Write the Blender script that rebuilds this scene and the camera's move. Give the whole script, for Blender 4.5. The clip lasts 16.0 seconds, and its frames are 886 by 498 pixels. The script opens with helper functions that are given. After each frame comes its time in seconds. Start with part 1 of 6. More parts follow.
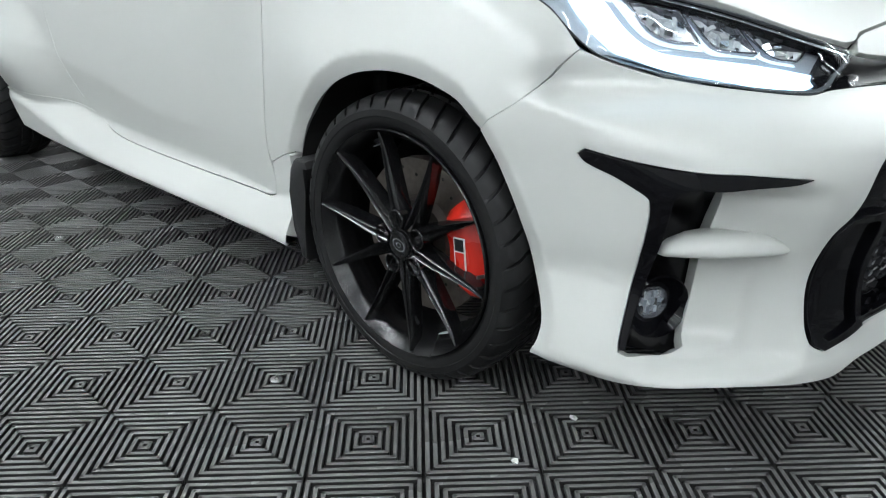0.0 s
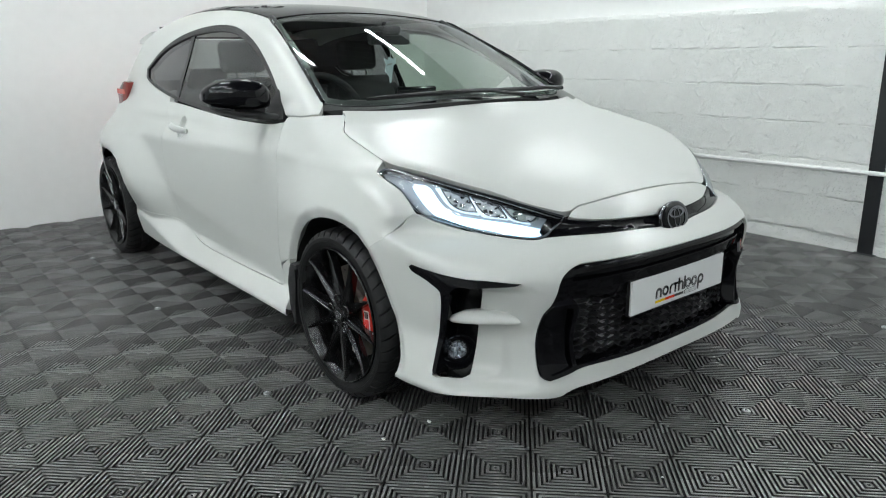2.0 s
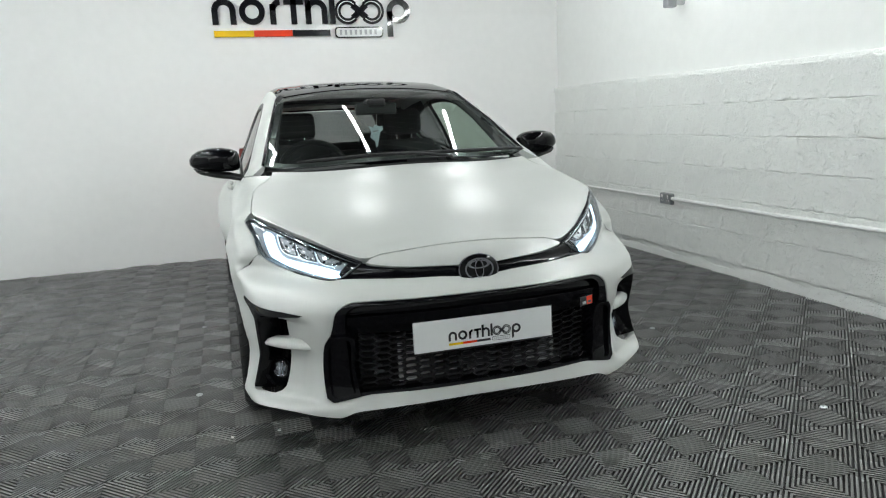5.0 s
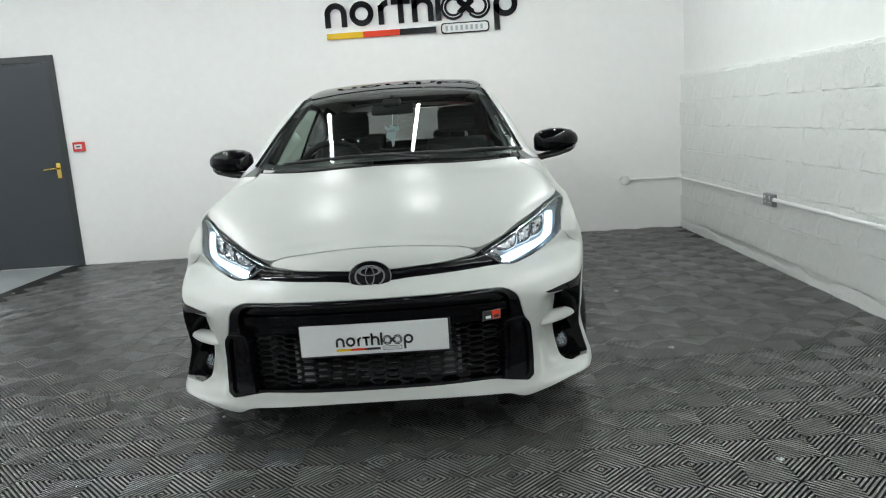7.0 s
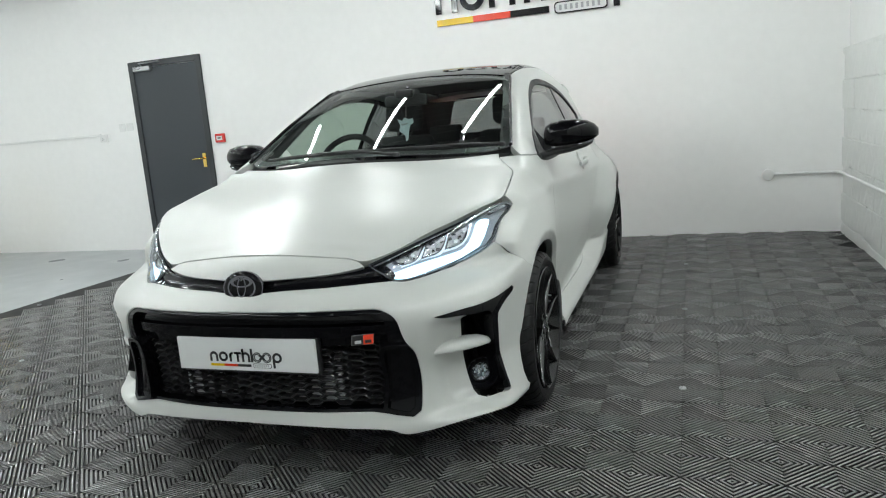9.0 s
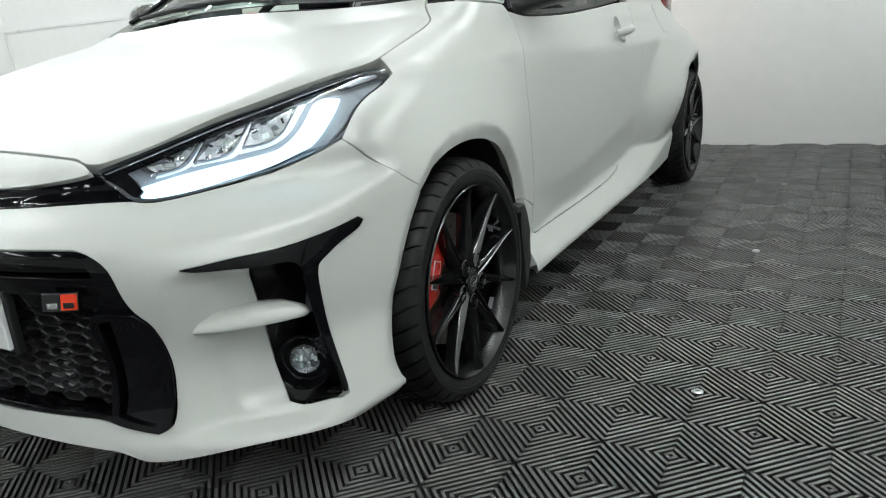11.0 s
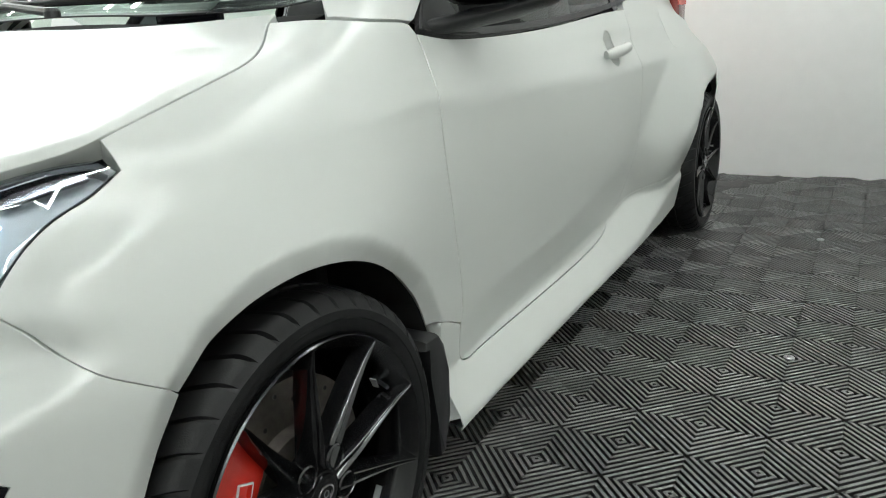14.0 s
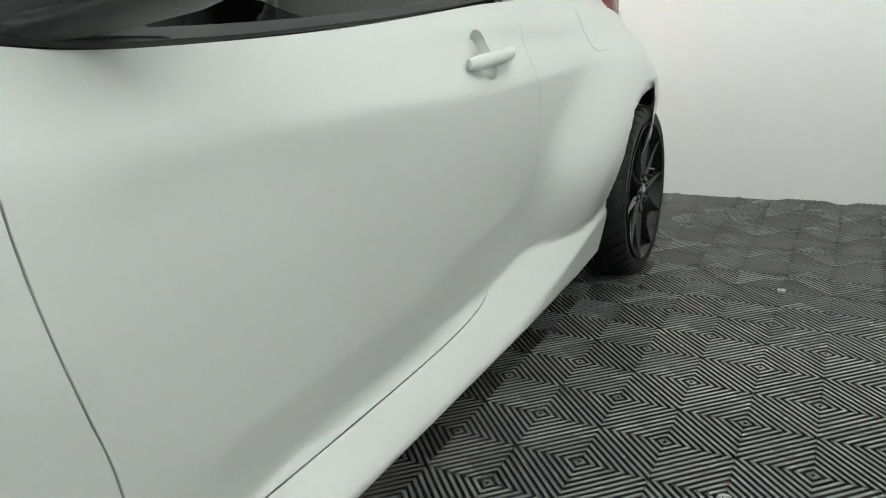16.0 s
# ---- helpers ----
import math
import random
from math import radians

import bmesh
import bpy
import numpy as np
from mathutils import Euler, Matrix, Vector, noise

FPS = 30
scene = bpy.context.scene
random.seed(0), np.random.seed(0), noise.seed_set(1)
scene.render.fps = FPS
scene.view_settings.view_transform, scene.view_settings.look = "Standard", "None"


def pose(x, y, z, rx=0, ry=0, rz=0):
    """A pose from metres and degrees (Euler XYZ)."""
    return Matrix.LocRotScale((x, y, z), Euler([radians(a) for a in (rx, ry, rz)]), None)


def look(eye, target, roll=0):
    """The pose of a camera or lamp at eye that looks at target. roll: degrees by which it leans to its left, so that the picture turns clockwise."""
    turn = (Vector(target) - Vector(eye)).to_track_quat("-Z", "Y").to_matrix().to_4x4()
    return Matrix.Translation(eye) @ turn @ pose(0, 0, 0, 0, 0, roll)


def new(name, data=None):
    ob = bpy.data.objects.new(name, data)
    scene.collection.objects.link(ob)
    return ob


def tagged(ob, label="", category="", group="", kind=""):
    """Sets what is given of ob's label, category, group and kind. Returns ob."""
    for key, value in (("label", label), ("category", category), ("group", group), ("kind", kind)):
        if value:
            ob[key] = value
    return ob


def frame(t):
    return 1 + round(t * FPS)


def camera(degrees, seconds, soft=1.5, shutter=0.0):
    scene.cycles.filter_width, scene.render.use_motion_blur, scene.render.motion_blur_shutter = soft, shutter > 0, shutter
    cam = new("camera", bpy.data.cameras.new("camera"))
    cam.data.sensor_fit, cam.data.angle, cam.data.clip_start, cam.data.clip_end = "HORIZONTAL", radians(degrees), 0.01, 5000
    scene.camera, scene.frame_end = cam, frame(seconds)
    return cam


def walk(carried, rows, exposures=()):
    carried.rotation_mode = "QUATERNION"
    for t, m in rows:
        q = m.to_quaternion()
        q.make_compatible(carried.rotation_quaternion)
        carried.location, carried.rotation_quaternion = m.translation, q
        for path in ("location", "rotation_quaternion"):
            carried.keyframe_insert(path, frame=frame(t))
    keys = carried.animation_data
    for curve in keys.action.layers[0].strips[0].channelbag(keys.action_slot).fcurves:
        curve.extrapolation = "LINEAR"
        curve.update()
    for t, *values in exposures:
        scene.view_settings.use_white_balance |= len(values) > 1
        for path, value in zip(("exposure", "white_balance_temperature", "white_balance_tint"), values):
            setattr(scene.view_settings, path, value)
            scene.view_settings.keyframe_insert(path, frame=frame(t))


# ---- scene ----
cam = camera(63.4, 16.0, soft=1.1)
PATH = [
    (0, (-1.732, -0.972, 0.864), (-0.393, 0.284, 0.07), -0.4),
    (0.5, (-1.836, -1.16, 0.973), (-0.503, 0.112, 0.196), -0.2),
    (1, (-1.93, -1.436, 1.072), (-0.636, -0.094, 0.347), -0.2),
    (1.5, (-2.008, -1.753, 1.135), (-0.744, -0.33, 0.52), -0.4),
    (2, (-2.022, -2.052, 1.171), (-0.803, -0.555, 0.646), -0.6),
    (2.5, (-1.944, -2.33, 1.181), (-0.795, -0.761, 0.715), -1.0),
    (3, (-1.806, -2.558, 1.185), (-0.743, -0.92, 0.755), -1.3),
    (3.5, (-1.624, -2.742, 1.188), (-0.654, -1.04, 0.782), -1.5),
    (4, (-1.384, -2.888, 1.178), (-0.535, -1.117, 0.799), -1.9),
    (4.2, (-1.281, -2.941, 1.178), (-0.491, -1.141, 0.807), -2.1),
    (6.3, (-0.082, -3.215, 1.177), (0.114, -1.257, 0.819), -3.5),
    (6.5, (0.022, -3.217, 1.173), (0.153, -1.254, 0.817), -3.6),
    (7, (0.312, -3.204, 1.167), (0.27, -1.236, 0.814), -3.9),
    (7.5, (0.601, -3.172, 1.179), (0.394, -1.214, 0.829), -4.2),
    (8, (0.879, -3.051, 1.16), (0.511, -1.116, 0.813), -4.5),
    (8.2, (0.991, -2.996, 1.152), (0.558, -1.074, 0.806), -4.5),
    (10.3, (1.661, -1.911, 0.995), (0.763, -0.183, 0.541), -4.7),
    (10.5, (1.643, -1.774, 0.96), (0.728, -0.07, 0.453), -4.6),
    (11, (1.604, -1.466, 0.887), (0.636, 0.186, 0.31), -4.8),
    (11.5, (1.542, -1.241, 0.817), (0.528, 0.378, 0.222), -4.4),
    (12, (1.514, -1.112, 0.772), (0.48, 0.494, 0.179), -4.3),
    (12.5, (1.507, -1.058, 0.752), (0.48, 0.552, 0.156), -4.1),
    (13, (1.491, -0.981, 0.775), (0.477, 0.633, 0.172), -3.8),
    (13.5, (1.48, -0.842, 0.868), (0.475, 0.779, 0.267), -3.8),
    (14, (1.455, -0.661, 0.942), (0.461, 0.968, 0.344), -3.8),
    (14.5, (1.448, -0.481, 0.955), (0.455, 1.152, 0.363), -3.9),
    (15, (1.436, -0.292, 0.916), (0.454, 1.347, 0.323), -3.8),
    (15.5, (1.436, -0.109, 0.928), (0.471, 1.538, 0.331), -3.6),
    (16, (1.46, 0.082, 0.926), (0.508, 1.728, 0.306), -3.4),
]
walk(cam, [(t, look(eye, target, roll)) for t, eye, target, roll in PATH], [(0.0, 0.40, 6220, 14), (1.0, 0.22, 6260, 13), (2.0, 0.05, 6320, 12), (4.0, 0.0, 6400, 12), (6.5, 0.03, 6420, 12), (8.0, 0.05, 6420, 11), (10.5, 0.22, 6440, 11), (12.5, 0.48, 6420, 11), (13.2, 0.50, 6480, 11), (14.0, 0.36, 6550, 10), (15.0, 0.44, 6550, 10), (16.0, 0.52, 6550, 10)])

# ---- light: a closed room under bare LED tubes ----
world = bpy.data.worlds.new("world")
scene.world = world
world.use_nodes = True
world.node_tree.nodes["Background"].inputs[0].default_value = (0.8, 0.9, 1.0, 1)
world.node_tree.nodes["Background"].inputs[1].default_value = 0.02
TUBE_POWER = 60.0
DRL_POWER = 2.6

# ---- materials ----
def material(name, color, rough=0.5, metal=0.0, vary=0.08, grain=40.0, bump=0.0, bump_scale=200.0, rough_vary=0.08, coat=0.0, spec=0.5, random_tint=0.0, coarse=3.0, island=False):
    """A surface with two scales of stain in its colour, uneven gloss and a fine relief."""
    mt = bpy.data.materials.new(name)
    mt.use_nodes = True
    nt = mt.node_tree
    b = nt.nodes["Principled BSDF"]
    b.inputs["Metallic"].default_value = metal
    b.inputs["Coat Weight"].default_value = coat
    b.inputs["Coat Roughness"].default_value = 0.04
    b.inputs["Specular IOR Level"].default_value = spec
    co = nt.nodes.new("ShaderNodeTexCoord")
    big = nt.nodes.new("ShaderNodeTexNoise")
    big.inputs["Scale"].default_value = coarse
    big.inputs["Detail"].default_value = 4
    fine = nt.nodes.new("ShaderNodeTexNoise")
    fine.inputs["Scale"].default_value = grain
    fine.inputs["Detail"].default_value = 6
    for t in (big, fine):
        nt.links.new(co.outputs["Object"], t.inputs["Vector"])
    mix = nt.nodes.new("ShaderNodeMath")
    mix.operation = "ADD"
    nt.links.new(big.outputs["Fac"], mix.inputs[0])
    nt.links.new(fine.outputs["Fac"], mix.inputs[1])
    last = mix.outputs[0]
    if random_tint:
        info = nt.nodes.new("ShaderNodeNewGeometry" if island else "ShaderNodeObjectInfo")
        more = nt.nodes.new("ShaderNodeMath")
        more.operation = "MULTIPLY_ADD"
        nt.links.new(info.outputs["Random Per Island" if island else "Random"], more.inputs[0])
        more.inputs[1].default_value = random_tint
        nt.links.new(last, more.inputs[2])
        last = more.outputs[0]
    ramp = nt.nodes.new("ShaderNodeMapRange")
    ramp.inputs["From Min"].default_value = 0.6
    ramp.inputs["From Max"].default_value = 1.4 + random_tint
    ramp.inputs["To Min"].default_value = 1 - vary
    ramp.inputs["To Max"].default_value = 1 + vary
    nt.links.new(last, ramp.inputs["Value"])
    tint = nt.nodes.new("ShaderNodeMix")
    tint.data_type = "RGBA"
    tint.blend_type = "MULTIPLY"
    tint.inputs["Factor"].default_value = 1
    tint.inputs["A"].default_value = (*color, 1)
    nt.links.new(ramp.outputs["Result"], tint.inputs["B"])
    nt.links.new(tint.outputs["Result"], b.inputs["Base Color"])
    rr = nt.nodes.new("ShaderNodeMapRange")
    rr.inputs["From Min"].default_value = 0.3
    rr.inputs["From Max"].default_value = 0.7
    rr.inputs["To Min"].default_value = max(0.0, rough - rough_vary)
    rr.inputs["To Max"].default_value = min(1.0, rough + rough_vary)
    nt.links.new(big.outputs["Fac"], rr.inputs["Value"])
    nt.links.new(rr.outputs["Result"], b.inputs["Roughness"])
    if bump:
        rel = nt.nodes.new("ShaderNodeTexNoise")
        rel.inputs["Scale"].default_value = bump_scale
        rel.inputs["Detail"].default_value = 5
        nt.links.new(co.outputs["Object"], rel.inputs["Vector"])
        bp = nt.nodes.new("ShaderNodeBump")
        bp.inputs["Strength"].default_value = bump
        bp.inputs["Distance"].default_value = 0.004
        nt.links.new(rel.outputs["Fac"], bp.inputs["Height"])
        nt.links.new(bp.outputs["Normal"], b.inputs["Normal"])
    return mt


def glow(name, color, strength):
    mt = bpy.data.materials.new(name)
    mt.use_nodes = True
    b = mt.node_tree.nodes["Principled BSDF"]
    b.inputs["Base Color"].default_value = (0.8, 0.8, 0.8, 1)
    b.inputs["Emission Color"].default_value = (*color, 1)
    b.inputs["Emission Strength"].default_value = strength
    return mt


def glass(name, color=(1, 1, 1), clear=0.9, rough=0.0):
    """Thin glass: a clear, tinted pane with a mirror sheen."""
    mt = bpy.data.materials.new(name)
    mt.use_nodes = True
    nt = mt.node_tree
    nt.nodes.remove(nt.nodes["Principled BSDF"])
    out = nt.nodes["Material Output"]
    t = nt.nodes.new("ShaderNodeBsdfTransparent")
    t.inputs["Color"].default_value = tuple(c * clear for c in color) + (1,)
    g = nt.nodes.new("ShaderNodeBsdfGlossy")
    g.inputs["Roughness"].default_value = rough
    lw = nt.nodes.new("ShaderNodeLayerWeight")
    lw.inputs["Blend"].default_value = 0.5
    pw = nt.nodes.new("ShaderNodeMath")
    pw.operation = "POWER"
    nt.links.new(lw.outputs["Facing"], pw.inputs[0])
    pw.inputs[1].default_value = 5.0
    fr = nt.nodes.new("ShaderNodeMath")
    fr.operation = "MULTIPLY_ADD"
    nt.links.new(pw.outputs[0], fr.inputs[0])
    fr.inputs[1].default_value = 0.93
    fr.inputs[2].default_value = 0.07
    mx = nt.nodes.new("ShaderNodeMixShader")
    nt.links.new(fr.outputs[0], mx.inputs["Fac"])
    nt.links.new(t.outputs[0], mx.inputs[1])
    nt.links.new(g.outputs[0], mx.inputs[2])
    nt.links.new(mx.outputs[0], out.inputs["Surface"])
    return mt


M_PAINT = material("satin_pearl_white_paint", (0.535, 0.545, 0.525), 0.31, vary=0.015, grain=900, bump=0.02, bump_scale=1500, rough_vary=0.0, spec=0.75)
M_GLOSS = material("piano_black_plastic", (0.003, 0.003, 0.004), 0.05, vary=0.2, rough_vary=0.02, spec=0.2)
M_BLACK = material("textured_black_plastic", (0.012, 0.012, 0.013), 0.45, vary=0.2, bump=0.2, bump_scale=900)
M_DARK = material("dark_underside", (0.006, 0.006, 0.006), 0.8, vary=0.3)
M_SATIN = material("satin_black_plastic", (0.006, 0.006, 0.007), 0.22, vary=0.2)
M_TYRE = material("tyre_rubber", (0.010, 0.010, 0.0105), 0.5, spec=0.24, vary=0.35, grain=60, bump=0.15, bump_scale=500)
M_RIM = material("gloss_black_alloy", (0.006, 0.006, 0.0065), 0.11, vary=0.2, spec=0.6, rough_vary=0.03)
M_BARREL = material("satin_graphite_rim", (0.005, 0.005, 0.0055), 0.22, spec=0.45, vary=0.15)
M_DISC = material("worn_steel_disc", (0.16, 0.14, 0.125), 0.45, metal=0.85, vary=0.3, grain=80, bump=0.1, bump_scale=300)
M_RED = material("red_caliper_paint", (0.55, 0.022, 0.012), 0.30, vary=0.1, bump=0.08, bump_scale=400)
M_CHROME = material("bright_chrome", (0.75, 0.76, 0.78), 0.08, metal=1.0, vary=0.05, rough_vary=0.03)
M_MESH = material("moulded_grille_plastic", (0.024, 0.024, 0.026), 0.26, vary=0.15)
M_LAMPG = material("grey_lamp_bezel", (0.34, 0.37, 0.41), 0.3, metal=0.1, vary=0.1)
M_BOWL = material("vapour_silver_reflector", (0.88, 0.90, 0.92), 0.16, metal=0.45, vary=0.25, grain=90, bump=1.0, bump_scale=60)
M_RING = material("smoked_chrome", (0.20, 0.20, 0.22), 0.2, metal=1.0, vary=0.1)
M_LRIM = material("smoked_lamp_rim", (0.085, 0.090, 0.096), 0.12, vary=0.1)
M_FIN = material("aluminium_fins", (0.42, 0.42, 0.43), 0.4, metal=0.3, vary=0.1)
M_DCHROME = material("dark_chrome", (0.12, 0.12, 0.13), 0.15, metal=1.0, vary=0.1)
M_LENS = glass("clear_lamp_lens", (0.95, 0.98, 1.0), 0.92)
M_SCREEN = glass("windscreen_glass", (0.80, 0.90, 0.84), 0.84)
M_TINT = glass("tinted_side_glass", (0.80, 0.90, 0.83), 0.84)
M_PRIV = glass("privacy_glass", (0.50, 0.50, 0.52), 0.62)
M_DRL = glow("daytime_lamp", (0.50, 0.80, 1.0), DRL_POWER)
M_PIPE = glow("lit_light_guide", (0.66, 0.86, 1.0), 0.6)
M_TUBE = glow("led_tube", (0.93, 1.0, 0.97), TUBE_POWER)
# Output raised for some tubes and cut for others to balance the brightness.
M_TUBE_BOOST = glow("led_tube_boosted", (0.93, 1.0, 0.97), TUBE_POWER * 1.6)
M_TUBE_SOFT = glow("led_tube_dimmed", (0.93, 1.0, 0.97), TUBE_POWER * 0.5)
M_TAIL = material("tail_lamp_red", (0.62, 0.09, 0.07), 0.12, vary=0.05)
M_SMOKE = material("smoked_red_lens", (0.20, 0.035, 0.03), 0.12, vary=0.1)
M_TAILF = glow("tail_lamp_face", (1.0, 0.13, 0.07), 8.0)
M_PLATE = material("white_acrylic_plate", (0.74, 0.75, 0.75), 0.12, vary=0.02)
M_INK = material("black_vinyl", (0.010, 0.010, 0.012), 0.3, vary=0.1)
M_SIGN = material("gloss_black_acrylic", (0.008, 0.008, 0.010), 0.08, vary=0.1)
M_YEL = material("yellow_acrylic", (0.80, 0.50, 0.01), 0.15, vary=0.03)
M_REDP = material("red_acrylic", (0.75, 0.05, 0.015), 0.15, vary=0.03)
M_GREYP = material("grey_print", (0.35, 0.36, 0.37), 0.4)
# Wall plaster with its tone lowered, to offset strong light on the upper wall.
M_WALLU = material("toned_down_white_plaster", (0.755, 0.76, 0.745), 0.55, vary=0.03, grain=14, bump=0.12, bump_scale=90, coarse=1.2)
M_WALL = material("white_painted_plaster", (0.875, 0.87, 0.86), 0.55, vary=0.025, grain=14, bump=0.12, bump_scale=90, coarse=1.2)


def pitted(name, color, island=False):
    """Thick paint over open-grained blockwork: swells, fine grain and small sharp pits."""
    mt = material(name, color, 0.6, vary=0.05, grain=18, random_tint=0.15, island=island)
    nt = mt.node_tree
    co = nt.nodes["Texture Coordinate"]
    total = None
    for scale, detail, lo, hi, gain in ((7.0, 3, 0.3, 0.7, 0.9), (30.0, 5, 0.3, 0.7, 0.55), (24.0, 2, 0.60, 0.72, 0.7), (105.0, 1, 0.40, 0.30, -1.8)):
        n = nt.nodes.new("ShaderNodeTexNoise")
        n.inputs["Scale"].default_value = scale
        n.inputs["Detail"].default_value = detail
        nt.links.new(co.outputs["Object"], n.inputs["Vector"])
        r = nt.nodes.new("ShaderNodeMapRange")
        r.inputs["From Min"].default_value = lo
        r.inputs["From Max"].default_value = hi
        r.inputs["To Max"].default_value = gain
        nt.links.new(n.outputs["Fac"], r.inputs["Value"])
        if gain < 0:
            # Pits gather in patches.
            patch = nt.nodes.new("ShaderNodeTexNoise")
            patch.inputs["Scale"].default_value = 5.0
            patch.inputs["Detail"].default_value = 2.0
            nt.links.new(co.outputs["Object"], patch.inputs["Vector"])
            level = nt.nodes.new("ShaderNodeMapRange")
            level.inputs["From Min"].default_value = 0.33
            level.inputs["From Max"].default_value = 0.54
            level.inputs["To Max"].default_value = gain
            nt.links.new(patch.outputs["Fac"], level.inputs["Value"])
            nt.links.new(level.outputs["Result"], r.inputs["To Max"])
        if total is None:
            total = r.outputs["Result"]
        else:
            add = nt.nodes.new("ShaderNodeMath")
            nt.links.new(total, add.inputs[0])
            nt.links.new(r.outputs["Result"], add.inputs[1])
            total = add.outputs[0]
    bp = nt.nodes.new("ShaderNodeBump")
    bp.inputs["Strength"].default_value = 1.0
    bp.inputs["Distance"].default_value = 0.0050
    nt.links.new(total, bp.inputs["Height"])
    nt.links.new(bp.outputs["Normal"], nt.nodes["Principled BSDF"].inputs["Normal"])
    return mt


M_BLOCK = pitted("white_painted_blockwork", (0.775, 0.785, 0.765))
M_MORTAR = pitted("painted_mortar", (0.775, 0.785, 0.765))
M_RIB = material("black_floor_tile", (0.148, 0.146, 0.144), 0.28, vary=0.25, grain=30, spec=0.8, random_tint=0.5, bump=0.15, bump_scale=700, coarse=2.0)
# Rib sides far darker than the tops: the gaps' shade put into the colour.
M_FLANK = material("gap_shade_black_plastic", (0.022, 0.022, 0.022), 0.45, vary=0.3, grain=60)
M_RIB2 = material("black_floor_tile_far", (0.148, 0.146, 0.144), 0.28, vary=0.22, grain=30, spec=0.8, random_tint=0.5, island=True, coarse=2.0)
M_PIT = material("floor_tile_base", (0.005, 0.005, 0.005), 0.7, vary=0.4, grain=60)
M_CONC = material("grey_painted_concrete", (0.36, 0.38, 0.39), 0.35, vary=0.06, grain=8, bump=0.08, bump_scale=60)
M_DOOR = material("anthracite_door_paint", (0.035, 0.042, 0.050), 0.42, vary=0.05, bump=0.05, bump_scale=400)
M_FRAME = material("dark_grey_frame_paint", (0.028, 0.032, 0.036), 0.35, vary=0.08)
M_BRASS = material("polished_brass", (0.75, 0.52, 0.14), 0.22, metal=1.0, vary=0.08)
M_STEEL = material("brushed_steel", (0.45, 0.46, 0.47), 0.32, metal=1.0, vary=0.08)
M_WPVC = material("white_plastic_conduit", (0.78, 0.78, 0.77), 0.35, vary=0.04, bump=0.04, bump_scale=80)
M_SOCK = material("metal_clad_socket_grey", (0.28, 0.29, 0.30), 0.4, metal=0.5, vary=0.08)
M_CALL = material("red_call_point_plastic", (0.62, 0.03, 0.025), 0.35, vary=0.05)
M_CEIL = material("corrugated_roof_sheet", (0.055, 0.055, 0.058), 0.5, vary=0.15, grain=10)
M_COL = material("black_steel_paint", (0.012, 0.013, 0.015), 0.4, vary=0.2, bump=0.1, bump_scale=120)
M_SEAT = material("black_seat_cloth", (0.008, 0.008, 0.009), 0.85, vary=0.2, bump=0.3, bump_scale=600)
M_DASH = material("soft_black_dashboard", (0.016, 0.017, 0.018), 0.6, vary=0.15, bump=0.25, bump_scale=700)
M_CARD = material("printed_card", (0.55, 0.66, 0.70), 0.6, vary=0.15)
M_YSIGN = material("yellow_sign_plastic", (0.85, 0.62, 0.0), 0.4, vary=0.04)

# ---- the car's skin, as one smooth field: negative inside ----
def spline(*pts):
    """A smooth curve through (u, v) points, flat slopes outside."""
    u = np.array(pts[0::2], float)
    v = np.array(pts[1::2], float)
    h, d = np.diff(u), np.diff(v) / np.diff(u)
    m = np.zeros(len(u))
    m[1:-1] = np.where(d[:-1] * d[1:] > 0, (d[:-1] * h[1:] + d[1:] * h[:-1]) / (h[:-1] + h[1:]), (d[:-1] + d[1:]) * 0.15)
    m[0], m[-1] = d[0], d[-1]

    def at(q):
        q = np.asarray(q, float)
        k = np.clip(np.searchsorted(u, q) - 1, 0, len(h) - 1)
        t = np.clip((q - u[k]) / h[k], 0, 1)
        a = v[k] * (1 + 2 * t) * (1 - t) ** 2 + v[k + 1] * t * t * (3 - 2 * t)
        return a + h[k] * (m[k] * t * (1 - t) ** 2 - m[k + 1] * t * t * (1 - t)) + np.minimum(q - u[0], 0) * m[0] + np.maximum(q - u[-1], 0) * m[-1]
    return at


def smax(a, b, k):
    return np.maximum(a, b) + np.maximum(k - np.abs(a - b), 0) ** 2 / (4 * k)


def ease(q, lo, hi):
    """0 below lo, 1 above hi."""
    t = np.clip((q - lo) / (hi - lo), 0, 1)
    return t * t * (3 - 2 * t)


def bell(q, lo, mid, hi):
    """Rises from lo to 1 at mid and falls to 0 at hi."""
    up = np.clip((q - lo) / (mid - lo), 0, 1)
    down = np.clip((hi - q) / (hi - mid), 0, 1)
    s = np.minimum(up, down)
    return s * s * (3 - 2 * s)


door_lower = spline(0.0, 0.757, 0.20, 0.768, 0.35, 0.776, 0.50, 0.7825, 0.70, 0.793, 0.80, 0.798, 0.95, 0.803)
sill_rise = spline(1.40, 0.0, 1.55, 0.006, 1.85, 0.052, 2.13, 0.102, 2.4, 0.13)


